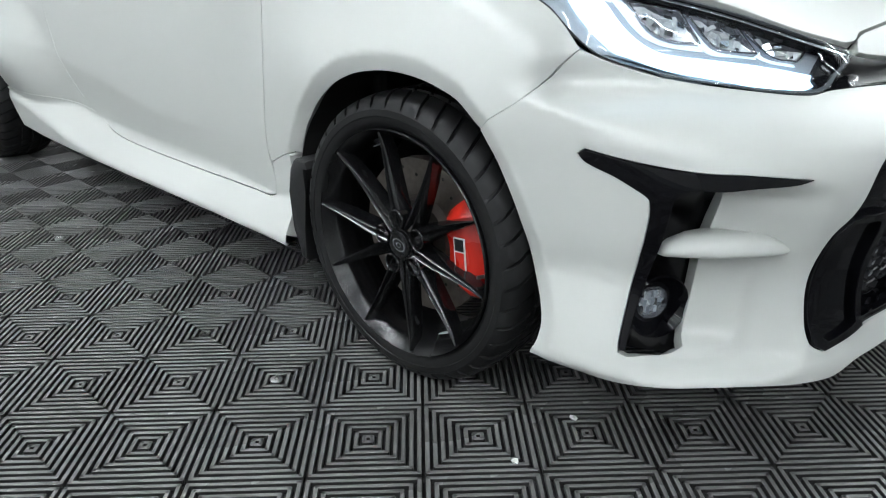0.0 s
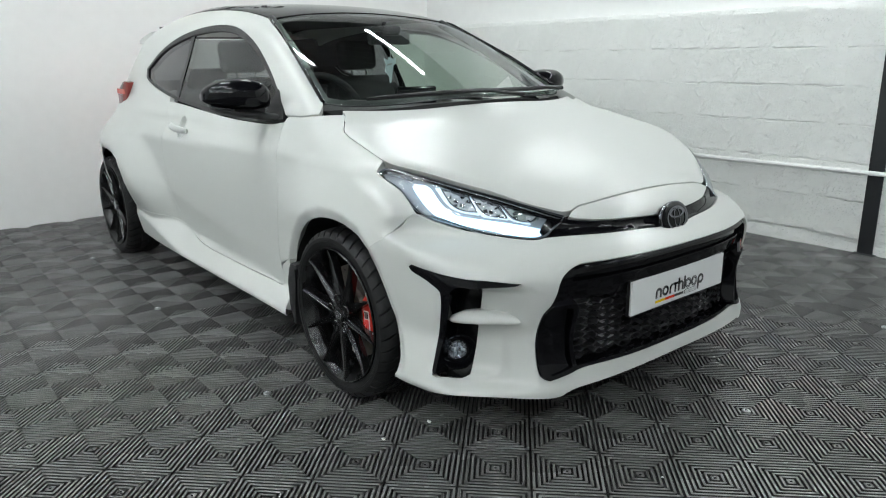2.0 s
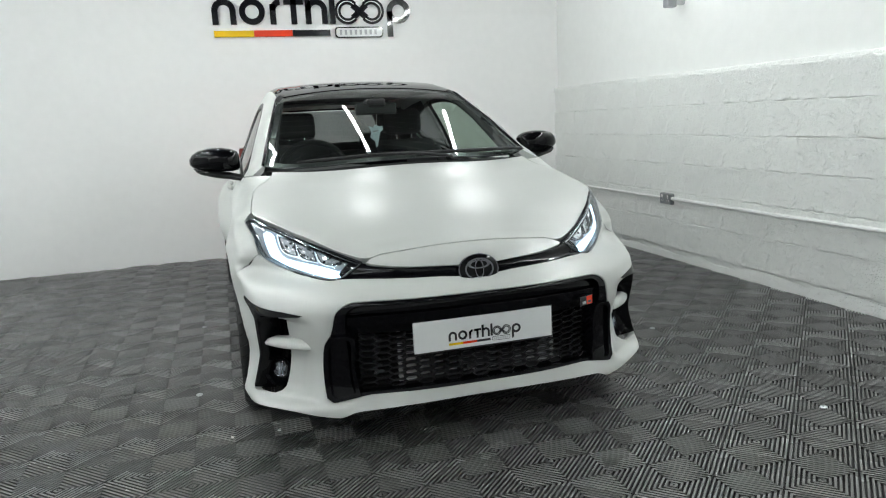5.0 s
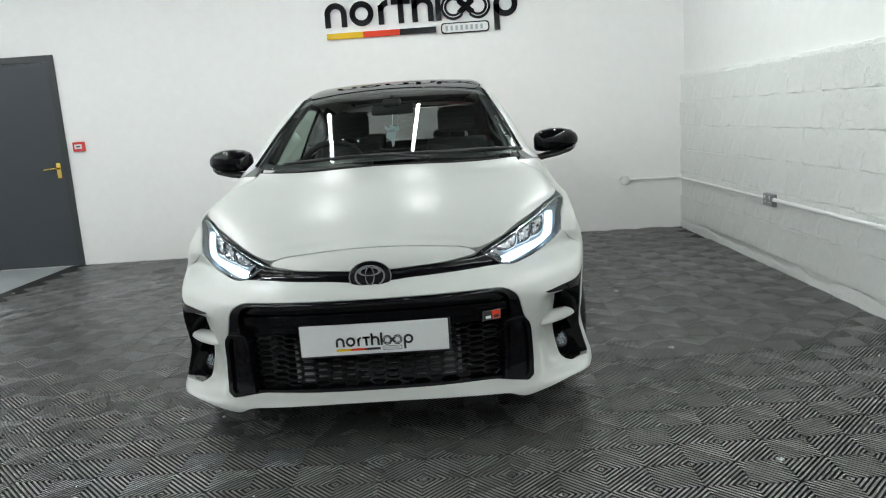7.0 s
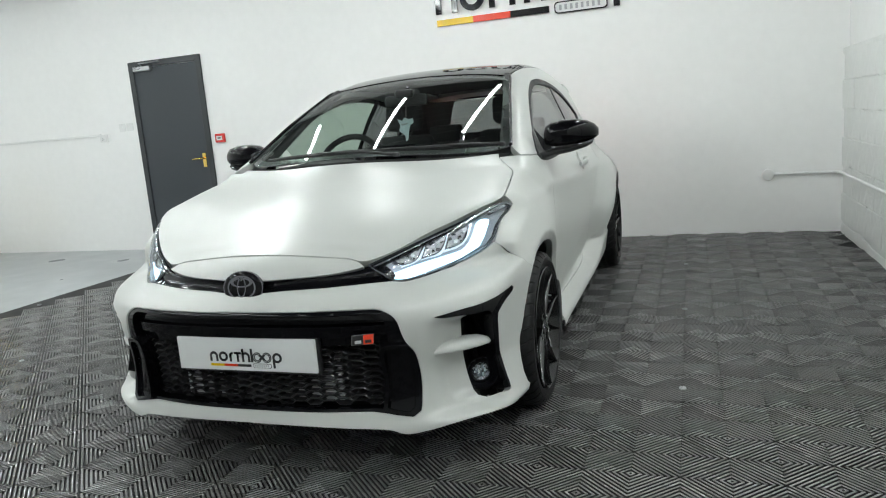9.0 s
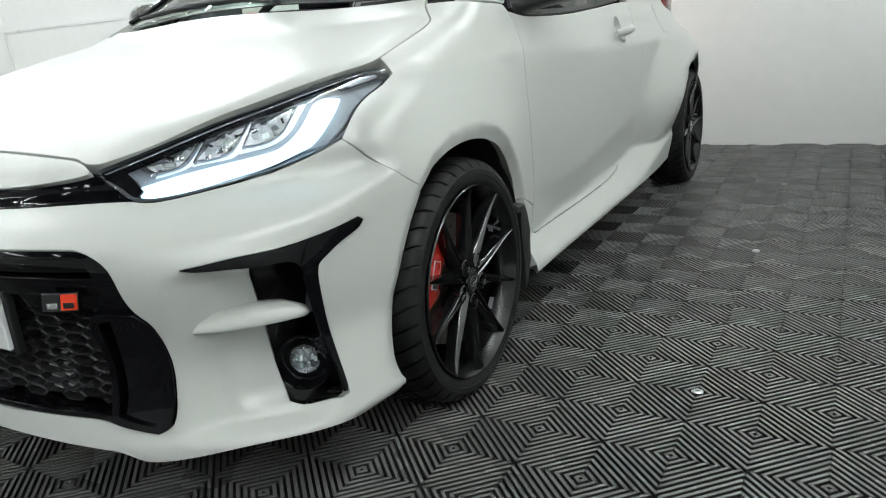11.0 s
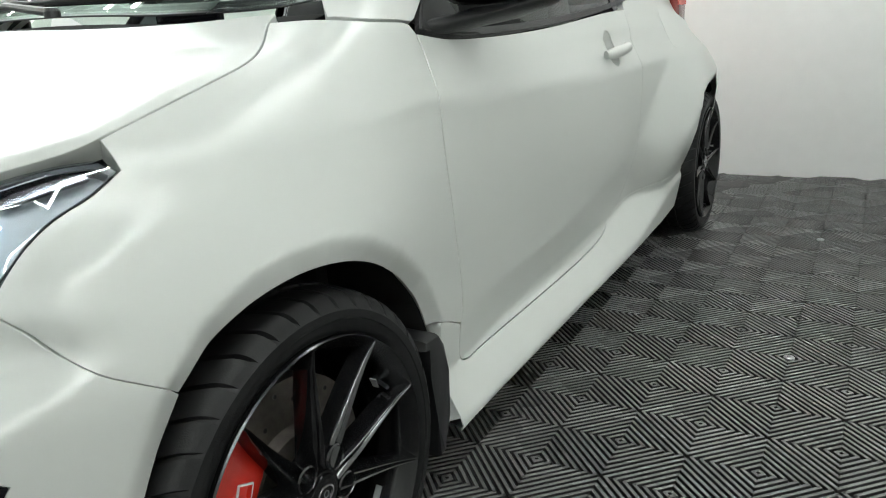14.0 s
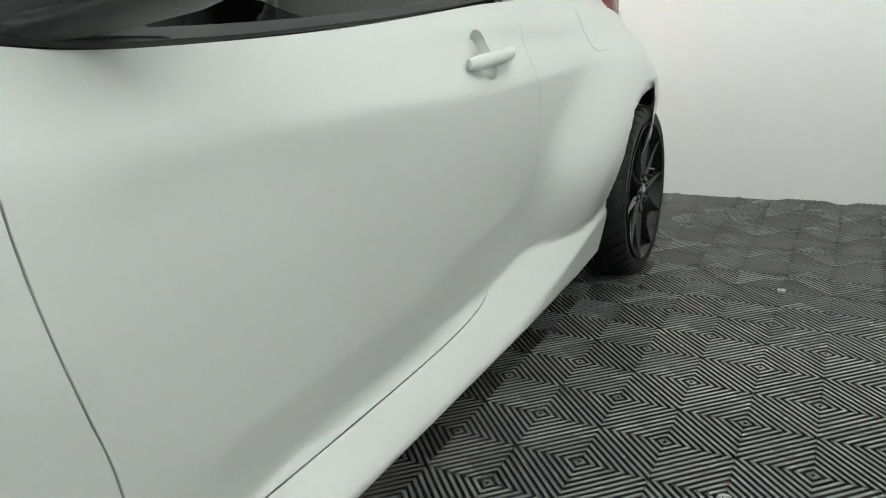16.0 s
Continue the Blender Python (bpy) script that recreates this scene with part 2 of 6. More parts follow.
def door_section(y, z, swell):
    """Half the body's width: door skin with its shoulder crease, its lower scallop and the sill's ridge."""
    crease = 0.812 - 0.05 * np.clip(y - 0.6, -0.2, 0.9)
    over = np.maximum(z - crease, 0)
    high = 0.797 - 0.40 * (z - crease) - 0.75 * over ** 2
    d = -smax(-door_lower(z), -high, 0.006)
    tuck = 0.392 + 0.03 * (y - 0.6) + 0.12 * np.maximum(y - 1.1, 0) - z
    d = swell + d - 0.15 * smax(tuck, 0.0 * z, 0.012) * ease(y, 0.42, 0.75) * (1 - 0.7 * ease(y, 1.72, 2.12))
    ridge = 0.205 + np.where(y > 1.40, np.maximum(sill_rise(y), 0), 0.0)
    slope = 0.35 + 0.50 * ease(y, 0.2, 0.6)
    sill = 0.830 - slope * smax(z - ridge, 0.0 * z, 0.010) - 0.12 * smax(ridge - z, 0.0 * z, 0.010) - 1.3 * np.maximum(0.19 - z, 0)
    return smax(d, sill, 0.008)


side_taper = spline(-0.9, -0.06, -0.45, -0.035, -0.1, -0.012, 0.4, 0.0, 2.0, 0.0, 2.6, -0.02, 3.1, -0.10)
nose_line = spline(0.08, -0.74, 0.145, -0.80, 0.19, -0.812, 0.28, -0.80, 0.40, -0.808, 0.50, -0.828, 0.57, -0.836, 0.605, -0.806, 0.64, -0.750, 0.70, -0.718, 0.80, -0.65, 1.0, -0.5)
nose_a = spline(0.15, 0.42, 0.35, 0.60, 0.56, 0.68, 0.60, 0.80, 0.64, 1.0, 0.70, 0.95, 0.9, 0.95)
nose_b = spline(0.15, 0.35, 0.35, 0.10, 0.55, 0.0, 0.70, 0.0, 0.9, 0.0)
hood_line = spline(-0.84, 0.63, -0.78, 0.682, -0.72, 0.716, -0.66, 0.738, -0.58, 0.764, -0.40, 0.830, -0.10, 0.905, 0.15, 0.958, 0.35, 0.985, 0.8, 1.00, 2.0, 1.0, 2.6, 0.99, 3.2, 0.95)
hood_fall = spline(-0.80, 0.34, -0.70, 0.34, -0.60, 0.18, -0.50, 0.08, -0.40, 0.06, -0.28, 0.05, -0.15, 0.045, 0.2, 0.05, 0.6, 0.05, 3.0, 0.05)


def screen_line(y):
    y = np.clip(y, -0.3, 1.6)
    return ((-0.04230 * y + -0.01222) * y + 0.48231) * y + 0.93102


roof_line = spline(0.6, 1.30, 1.02, 1.372, 1.4, 1.425, 1.75, 1.435, 2.2, 1.405, 2.6, 1.345, 3.0, 1.25)
tail_line = spline(0.1, 2.95, 0.3, 3.06, 0.5, 3.10, 0.8, 3.08, 0.95, 3.03, 1.05, 2.97, 1.35, 2.72, 1.5, 2.55)
HUB_Z, BASE = 0.297, 2.56


def lower(ax, y, z):
    e = np.sqrt(((np.minimum(y, 2.62) - 2.56) / 0.87) ** 2 + ((z - HUB_Z) / 0.565) ** 2)
    haunch = 0.108 * (1 - ease(e, 0.60, 1.02)) * (1 - ease(y, 2.95, 3.35)) * ease(z, 0.10, 0.54)
    w = door_section(y, z, haunch) + side_taper(y)
    reach = np.where(y < 0, 0.46, 0.34)
    w = w + 0.090 * np.exp(-(y / reach) ** 2) * ease(z, 0.08, 0.44) * (1 - ease(z, 0.57, 0.90))
    w = w + 0.020 * np.exp(-((y + 0.25) / 0.30) ** 2) * (1 - ease(z, 0.18, 0.34))
    # the shelf under the lamps fades out before the wheel arch
    near = ax - 0.92 * ease(z, 0.575, 0.62) * (1 - ease(z, 0.72, 0.80)) * smax(ax - 0.745, 0.0 * ax, 0.03)
    n = nose_line(z) + nose_a(z) * np.minimum(near, 1.2) ** 2.9 + nose_b(z) * np.minimum(ax, 1.1) ** 8
    dome = 0.012 * bell(ax, -0.52, 0.0, 0.52) * bell(y, -0.75, -0.2, 0.9)
    h = hood_line(y) - (hood_fall(y) + (0.40 - hood_fall(y)) * (1 - ease(y, -0.66, -0.56)) * (1 - ease(ax, 0.24, 0.44))) * ax ** 2 + dome - 0.006
    side = ax - w
    top = z - h
    nose = (n - y) * 0.75
    tail = (y - tail_line(z) + 0.30 * ax ** 2 + 0.25 * ax ** 6) * 0.8
    f = smax(side, top, 0.075)
    f = smax(f, nose, 0.045)
    f = smax(f, tail, 0.08)
    return smax(f, 0.115 + 0.02 * np.clip((y - 1.0), 0, 2) - z, 0.02)


def upper(ax, y, z):
    dz = z - 0.93
    w = 0.735 - 0.40 * dz - 0.12 * dz * np.abs(dz) - 0.06 * np.maximum(y - 1.55, 0) ** 2 / 1.4 - 0.03 * np.maximum(0.9 - y, 0) ** 2
    t = np.clip((y - 0.15) / 0.85, 0, 1)
    screen = (z - screen_line(y) + (0.25 - 0.15 * t) * ax ** 2) * 0.9
    roof = z - roof_line(y) + 0.085 * ax ** 2 + 0.06 * ax ** 4
    tail = (y - tail_line(z) + 0.35 * ax ** 2) * 0.8
    f = smax(ax - w, roof, 0.07)
    f = smax(f, screen, 0.035)
    f = smax(f, tail, 0.06)
    return smax(f, 0.87 - z, 0.03)


def skin(ax, y, z):
    ax = np.abs(ax)
    a, b = lower(ax, y, z), upper(ax, y, z)
    return -smax(-a, -b, 0.022 + 0.07 * bell(y, 0.05, 0.36, 0.58))


def along(origin, way, far=1.5, steps=38, first=False):
    """Where rays (N,3) leave the skin from inside (first: where they enter it from outside)."""
    ts = np.linspace(0, far, steps)
    q = origin[:, None] + way[:, None] * ts[None, :, None]
    v = skin(q[..., 0], q[..., 1], q[..., 2])
    cross = (v[:, :-1] < 0) & (v[:, 1:] >= 0) if not first else (v[:, :-1] > 0) & (v[:, 1:] <= 0)
    k = np.where(cross.any(1), cross.argmax(1) if first else cross.shape[1] - 1 - cross[:, ::-1].argmax(1), 0)
    lo, hi = ts[k], ts[k + 1]
    sign = -1.0 if first else 1.0
    for _ in range(20):
        mid = (lo + hi) / 2
        p = origin + way * mid[:, None]
        inside = sign * skin(p[:, 0], p[:, 1], p[:, 2]) < 0
        lo, hi = np.where(inside, mid, lo), np.where(inside, hi, mid)
    return origin + way * hi[:, None], cross.any(1)


def normals(p, e=0.004):
    d = np.eye(3) * e
    g = np.stack([skin(*(p + d[i]).T) - skin(*(p - d[i]).T) for i in range(3)], 1)
    return g / np.maximum(np.linalg.norm(g, axis=1, keepdims=True), 1e-9)


# Panels are drawn flat, in coordinates (u, v), and laid on the skin. side: u along the car, v the angle round a long axis
# inside it, in degrees; front: u the angle round an upright axis, in degrees, v the height; top: u across, v along.
AXX, AXZ, AYC = 0.30, 0.45, 0.10


def rays(kind, u, v):
    u, v = np.asarray(u, float), np.asarray(v, float)
    o = np.zeros((len(u), 3))
    w = np.zeros((len(u), 3))
    if kind == "side":
        o[:, 0], o[:, 1], o[:, 2] = AXX, u, AXZ
        w[:, 0], w[:, 2] = np.cos(np.radians(v)), np.sin(np.radians(v))
    elif kind == "front":
        o[:, 1], o[:, 2] = AYC, v
        w[:, 0], w[:, 1] = np.sin(np.radians(u)), -np.cos(np.radians(u))
    else:
        o[:, 0], o[:, 1], o[:, 2] = u, v, 0.5
        w[:, 2] = 1
    return o, w


def lay(kind, uv):
    uv = np.asarray(uv, float)
    return along(*rays(kind, uv[:, 0], uv[:, 1]))[0]


def unlay(kind, p):
    p = np.asarray(p, float)
    if kind == "side":
        return np.stack([p[:, 1], np.degrees(np.arctan2(p[:, 2] - AXZ, p[:, 0] - AXX))], 1)
    if kind == "front":
        return np.stack([np.degrees(np.arctan2(p[:, 0], AYC - p[:, 1])), p[:, 2]], 1)
    return p[:, :2]


# ---- building helpers ----
from mathutils.geometry import delaunay_2d_cdt


def mesh_of(name, verts, faces, smooth=True, vnormals=None):
    me = bpy.data.meshes.new(name)
    me.from_pydata([tuple(map(float, v)) for v in verts], [], [tuple(map(int, f)) for f in faces])
    me.update()
    if smooth:
        me.polygons.foreach_set("use_smooth", [True] * len(me.polygons))
    if vnormals is not None:
        me.normals_split_custom_set_from_vertices([tuple(map(float, n)) for n in vnormals])
    return me


def put(name, me, material, parent=None, label="", m=None):
    ob = new(name, me)
    if material and not me.materials:
        me.materials.append(material)
    ob.parent = parent
    if m is not None:
        ob.matrix_basis = m
    if label:
        ob["label"] = label
    return ob


def part(name, bm, material, parent=None, label="", m=None, smooth=None):
    """Links a bmesh as one mesh object. smooth: angle in degrees under which edges are rounded off."""
    me = bpy.data.meshes.new(name)
    bmesh.ops.recalc_face_normals(bm, faces=bm.faces)
    if smooth is not None:
        for f in bm.faces:
            f.smooth = True
        for e in bm.edges:
            e.smooth = len(e.link_faces) == 2 and e.calc_face_angle(0) < radians(smooth)
    bm.to_mesh(me)
    bm.free()
    return put(name, me, material, parent, label, m)


def thing(name, label, category, group="", kind="", m=None):
    ob = new(name)
    if m is not None:
        ob.matrix_basis = m
    return tagged(ob, label, category, group, kind)


def box(lo, hi, bevel=0.0, seg=2, bm=None):
    bm = bm or bmesh.new()
    lo, hi = Vector(lo), Vector(hi)
    made = bmesh.ops.create_cube(bm, size=1.0, matrix=Matrix.Translation((lo + hi) / 2) @ Matrix.Diagonal((*(hi - lo), 1)))
    if bevel:
        edges = list({e for v in made["verts"] for e in v.link_edges})
        bmesh.ops.bevel(bm, geom=edges, offset=bevel, segments=seg, affect="EDGES", profile=0.5)
    return bm


def tube(points, radius, seg=10, bm=None, closed=False):
    """A round bar along points; radius a number or one for each point."""
    bm = bm or bmesh.new()
    pts = [Vector(p) for p in points]
    rad = radius if isinstance(radius, (list, tuple)) else [radius] * len(pts)
    n = len(pts)
    rings, side = [], None
    for i, p in enumerate(pts):
        a = pts[(i - 1) % n] if closed or i else p
        b = pts[(i + 1) % n] if closed or i < n - 1 else p
        d = (b - a).normalized()
        if side is None:
            side = d.orthogonal().normalized()
        side = (side - d * side.dot(d)).normalized()
        up = d.cross(side)
        rings.append([bm.verts.new(p + rad[i] * (math.cos(2 * math.pi * k / seg) * side + math.sin(2 * math.pi * k / seg) * up)) for k in range(seg)])
    for i in range(n if closed else n - 1):
        r, s = rings[i], rings[(i + 1) % n]
        for k in range(seg):
            bm.faces.new((r[k], r[(k + 1) % seg], s[(k + 1) % seg], s[k]))
    if not closed:
        bm.faces.new(rings[0][::-1])
        bm.faces.new(rings[-1])
    return bm


def revolve(profile, seg=64, axis="x", bm=None, closed=False):
    """Turns (along, radius) points round the x axis, or (radius, height) round z."""
    bm = bm or bmesh.new()
    rings = []
    for k in range(seg):
        c, s = math.cos(2 * math.pi * k / seg), math.sin(2 * math.pi * k / seg)
        rings.append([bm.verts.new((a, r * c, r * s) if axis == "x" else (a * c, a * s, r)) for a, r in profile])
    n = len(profile)
    for k in range(seg):
        p, q = rings[k], rings[(k + 1) % seg]
        for i in range(n if closed else n - 1):
            j = (i + 1) % n
            bm.faces.new((p[i], p[j], q[j], q[i]))
    bmesh.ops.remove_doubles(bm, verts=bm.verts, dist=1e-6)
    return bm


def prism(outline, depth, m=None, bevel=0.0, bm=None):
    """A flat outline (x, y) raised by depth along z, put at m."""
    bm = bm or bmesh.new()
    m = m or Matrix()
    lo = [bm.verts.new(m @ Vector((x, y, 0))) for x, y in outline]
    hi = [bm.verts.new(m @ Vector((x, y, depth))) for x, y in outline]
    top = bm.faces.new(hi)
    bm.faces.new(lo[::-1])
    n = len(lo)
    for i in range(n):
        bm.faces.new((lo[i], lo[(i + 1) % n], hi[(i + 1) % n], hi[i]))
    if bevel:
        bmesh.ops.bevel(bm, geom=list(top.edges), offset=bevel, segments=2, affect="EDGES", profile=0.5)
    return bm


def ring_band(cx, cy, r0, r1, depth, m, seg=48, sx=1.0, a0=0, a1=360, bm=None):
    """A flat ring or a part of one, raised by depth along z."""
    bm = bm or bmesh.new()
    full = a1 - a0 >= 360
    n = seg if full else seg + 1
    rows = []
    for k in range(n):
        a = radians(a0 + (a1 - a0) * k / seg)
        c, s = math.cos(a) * sx, math.sin(a)
        rows.append([bm.verts.new(m @ Vector((cx + r * c, cy + r * s, z))) for r, z in ((r0, 0), (r1, 0), (r1, depth), (r0, depth))])
    for k in range(n if full else n - 1):
        p, q = rows[k], rows[(k + 1) % n]
        for i in range(4):
            bm.faces.new((p[i], p[(i + 1) % 4], q[(i + 1) % 4], q[i]))
    if not full:
        bm.faces.new(rows[0])
        bm.faces.new(rows[-1][::-1])
    return bm


# Flat outlines and the panels cut from them.
SCALE = {"side": (1.0, 0.0090), "front": (0.0140, 1.0), "top": (1.0, 1.0)}


def rounded(outline, step, scale, sharp=38):
    """Samples a closed outline evenly; smooth but for its sharp corners."""
    p = np.asarray(outline, float) * scale
    n = len(p)
    a, b = p - np.roll(p, 1, 0), np.roll(p, -1, 0) - p
    turn = np.degrees(np.abs(np.arctan2(a[:, 0] * b[:, 1] - a[:, 1] * b[:, 0], (a * b).sum(1))))
    hard = turn > sharp
    out = []
    for i in range(n):
        p1, p2 = p[i], p[(i + 1) % n]
        p0 = p[i - 1] if not hard[i] else 2 * p1 - p2
        p3 = p[(i + 2) % n] if not hard[(i + 1) % n] else 2 * p2 - p1
        d = np.linalg.norm(p2 - p1)
        m1, m2 = p2 - p0, p3 - p1
        m1 = m1 / max(np.linalg.norm(m1), 1e-9) * d
        m2 = m2 / max(np.linalg.norm(m2), 1e-9) * d
        k = max(1, int(np.ceil(d / step)))
        t = (np.arange(k) / k)[:, None]
        out.append(p1 * (1 + 2 * t) * (1 - t) ** 2 + p2 * t * t * (3 - 2 * t) + m1 * t * (1 - t) ** 2 - m2 * t * t * (1 - t))
    return np.concatenate(out)


def area2(p):
    q = np.roll(p, -1, 0)
    return (p[:, 0] * q[:, 1] - q[:, 0] * p[:, 1]).sum()


def shrunk(p, d):
    """Moves a counter-clockwise outline inwards by d."""
    a, b = p - np.roll(p, 1, 0), np.roll(p, -1, 0) - p
    na = np.stack([-a[:, 1], a[:, 0]], 1) / np.maximum(np.linalg.norm(a, axis=1, keepdims=True), 1e-9)
    nb = np.stack([-b[:, 1], b[:, 0]], 1) / np.maximum(np.linalg.norm(b, axis=1, keepdims=True), 1e-9)
    m = na + nb
    m = m / np.maximum((m * m).sum(1, keepdims=True) / 2, 0.5)
    return p + d * m


def within(poly, pts):
    x, y = pts[:, 0][:, None], pts[:, 1][:, None]
    x0, y0 = poly[:, 0], poly[:, 1]
    x1, y1 = np.roll(x0, -1), np.roll(y0, -1)
    hit = ((y0 > y) != (y1 > y)) & (x < (x1 - x0) * (y - y0) / np.where(y1 == y0, 1e-12, y1 - y0) + x0)
    return hit.sum(1) % 2 == 1


def cut_sheet(kind, outline, holes=(), s=0.03, gap=0.0023, step=0.014, sharp=38):
    """Triangles of a flat outline with holes: places in (u, v), triangles, and the loops of the border."""
    scale = np.array(SCALE[kind])
    loops = []
    for i, loop in enumerate((outline, *holes)):
        p = rounded(loop, step, scale, sharp)
        if area2(p) < 0:
            p = p[::-1]
        loops.append(shrunk(p, gap if i == 0 else -gap))
    lo, hi = loops[0].min(0), loops[0].max(0)
    gx, gy = np.meshgrid(np.arange(lo[0], hi[0], s), np.arange(lo[1], hi[1], s * 0.87))
    gx = gx + (np.arange(gx.shape[0]) % 2)[:, None] * s / 2
    g = np.stack([gx.ravel(), gy.ravel()], 1)
    ok = within(loops[0], g)
    for h in loops[1:]:
        ok &= ~within(h, g)
    g = g[ok]
    edge = np.concatenate(loops)
    if len(g):
        near = np.full(len(g), 9.0)
        for c in range(0, len(edge), 200):
            near = np.minimum(near, np.linalg.norm(g[:, None] - edge[None, c:c + 200], axis=2).min(1))
        g = g[near > s * 0.45]
    pts = np.concatenate([edge, g])
    edges, at = [], 0
    spans = []
    for p in loops:
        edges += [(at + i, at + (i + 1) % len(p)) for i in range(len(p))]
        spans.append(range(at, at + len(p)))
        at += len(p)
    v, _, f, ov, _, _ = delaunay_2d_cdt([Vector(q) for q in pts], edges, [], 0, 1e-7)
    to = {}
    for i, src in enumerate(ov):
        for k in src:
            to[k] = i
    v = np.array([tuple(q) for q in v])
    f = np.array([tri for tri in f if len(tri) == 3])
    mid = v[f].mean(1)
    ok = within(loops[0], mid)
    for h in loops[1:]:
        ok &= ~within(h, mid)
    f = f[ok]
    a = v[f[:, 1]] - v[f[:, 0]]
    b = v[f[:, 2]] - v[f[:, 0]]
    flip = (a[:, 0] * b[:, 1] - a[:, 1] * b[:, 0]) < 0
    f[flip] = f[flip][:, ::-1]
    return v / scale, f, [[to[k] for k in span] for span in spans]


def panel_data(kind, outline, holes=(), s=0.03, gap=0.0023, depth=0.014, off=0.0, step=0.014, sharp=38, back=False, relief=None):
    """Verts, faces and normals of a panel laid on the car's skin (its left half, x > 0, or across the middle), with turned-in edges."""
    uv, f, loops = cut_sheet(kind, outline, holes, s, gap, step, sharp)
    p = lay(kind, uv)
    n = normals(p)
    d = off if relief is None else off + relief(uv)
    p = p + n * (d[:, None] if relief is not None else d)
    if relief is not None:
        c = np.cross(p[f[:, 1]] - p[f[:, 0]], p[f[:, 2]] - p[f[:, 0]])
        c = c * np.sign((c * n[f[:, 0]]).sum() or 1.0)
        m = np.zeros_like(p)
        for k in range(3):
            np.add.at(m, f[:, k], c)
        m = m / np.maximum(np.linalg.norm(m, axis=1, keepdims=True), 1e-12)
        # only where the relief bends the skin
        bent = np.clip(np.abs(relief(uv + (0.4 * (kind == "front"), 0.0)) - relief(uv - (0.4 * (kind == "front"), 0.0))) * 400 + np.abs(relief(uv + (0.0, 0.006 if kind == "front" else 0.6)) - relief(uv - (0.0, 0.006 if kind == "front" else 0.6))) * 400 + (np.abs(relief(uv + (0.006, 0.0)) - relief(uv - (0.006, 0.0))) * 400 if kind == "side" else 0), 0, 1)[:, None]
        n = n * (1 - bent) + m * bent
        n = n / np.maximum(np.linalg.norm(n, axis=1, keepdims=True), 1e-12)
    # The triangles must face outwards.
    tri = np.cross(p[f[:, 1]] - p[f[:, 0]], p[f[:, 2]] - p[f[:, 0]])
    if (tri * n[f[:, 0]]).sum() < 0:
        f = f[:, ::-1]
        turned = True
    else:
        turned = False
    P, N, F = [p], [n], [f]
    at = len(p)
    for li, loop in enumerate(loops):
        q, m = p[loop], n[loop]
        t = np.roll(q, -1, 0) - np.roll(q, 1, 0)
        o = np.cross(t, m)
        o = o / np.maximum(np.linalg.norm(o, axis=1, keepdims=True), 1e-9)
        if turned:
            o = -o
        if li:
            o = -o
        k = len(loop)
        r = 0.0012
        r1, n1 = q + o * r * 0.7 - m * r * 0.5, (m + o) * 0.7071
        r2, n2 = q + o * r - m * (r + 0.001), o
        r3 = q + o * r - m * depth
        P += [r1, r2, r3]
        N += [n1, n2, o]
        ids = [np.array(loop), np.arange(at, at + k), np.arange(at + k, at + 2 * k), np.arange(at + 2 * k, at + 3 * k)]
        for a, b in zip(ids[:-1], ids[1:]):
            a2, b2 = np.roll(a, -1), np.roll(b, -1)
            quad = np.stack([a, b, b2, a2], 1)
            c = np.concatenate(P)[quad]
            face = np.cross(c[:, 1] - c[:, 0], c[:, 2] - c[:, 0])
            want = np.concatenate(N)[b]
            quad = np.where(((face * want).sum(1) < 0)[:, None], quad[:, ::-1], quad)
            F.append(quad)
        at += 3 * k
    return np.concatenate(P), [tuple(q) for block in F for q in block], np.concatenate(N)


def mirrored(data):
    p, f, n = data
    s = np.array([-1.0, 1, 1])
    return p * s, [t[::-1] for t in f], n * s


def panel(name, data, material, parent, label=""):
    p, f, n = data
    return put(name, mesh_of(name, p, f, True, n), material, parent, label)


def panels(name, data, material, parent, label=""):
    """The same panel on the car's left and right."""
    return [panel(name, d, material, parent, label) for d in (data, mirrored(data))]


def both(half):
    """A half outline, from the middle outwards and back to the middle, closed by its mirror image."""
    return [(u, v) for u, v in half] + [(-u, v) for u, v in half[::-1] if abs(u) > 1e-6]


def yz(points):
    """Outline points of the side given as (along, height)."""
    q = np.array(points, float)
    o = np.stack([0 * q[:, 0], q[:, 0], q[:, 1]], 1)
    return [tuple(r) for r in unlay("side", along(o, np.tile([1.0, 0, 0], (len(q), 1)))[0])]


def flange(kind, line, width=0.030, drop=0.009, more=None):
    """A relief that turns the skin inwards in a band along a wheel arch."""
    q = np.array(line, float) * SCALE[kind]
    a, b = q[:-1], q[1:] - q[:-1]

    def relief(uv):
        p = (np.asarray(uv, float) * (1.0, 1.0)) 
        if kind == "front":
            p = np.stack([np.abs(p[:, 0]), p[:, 1]], 1)
        p = p * SCALE[kind]
        t = np.clip(((p[:, None] - a) * b).sum(2) / (b * b).sum(1), 0, 1)
        d = np.linalg.norm(p[:, None] - a - t[..., None] * b, axis=2).min(1)
        r = -drop * np.clip(1 - d / width, 0, 1)
        return r if more is None else r + more(uv)
    return relief


def dense(points, n=4):
    """More points on a smooth line through points."""
    q = np.array(points, float)
    m = np.gradient(q, axis=0)
    out = []
    for i in range(len(q) - 1):
        for t in np.arange(n) / n:
            out.append(tuple(q[i] * (1 + 2 * t) * (1 - t) ** 2 + q[i + 1] * t * t * (3 - 2 * t) + m[i] * t * (1 - t) ** 2 - m[i + 1] * t * t * (1 - t)))
    return out + [tuple(q[-1])]


def recast(a, points, b):
    return [tuple(r) for r in unlay(b, lay(a, points))]


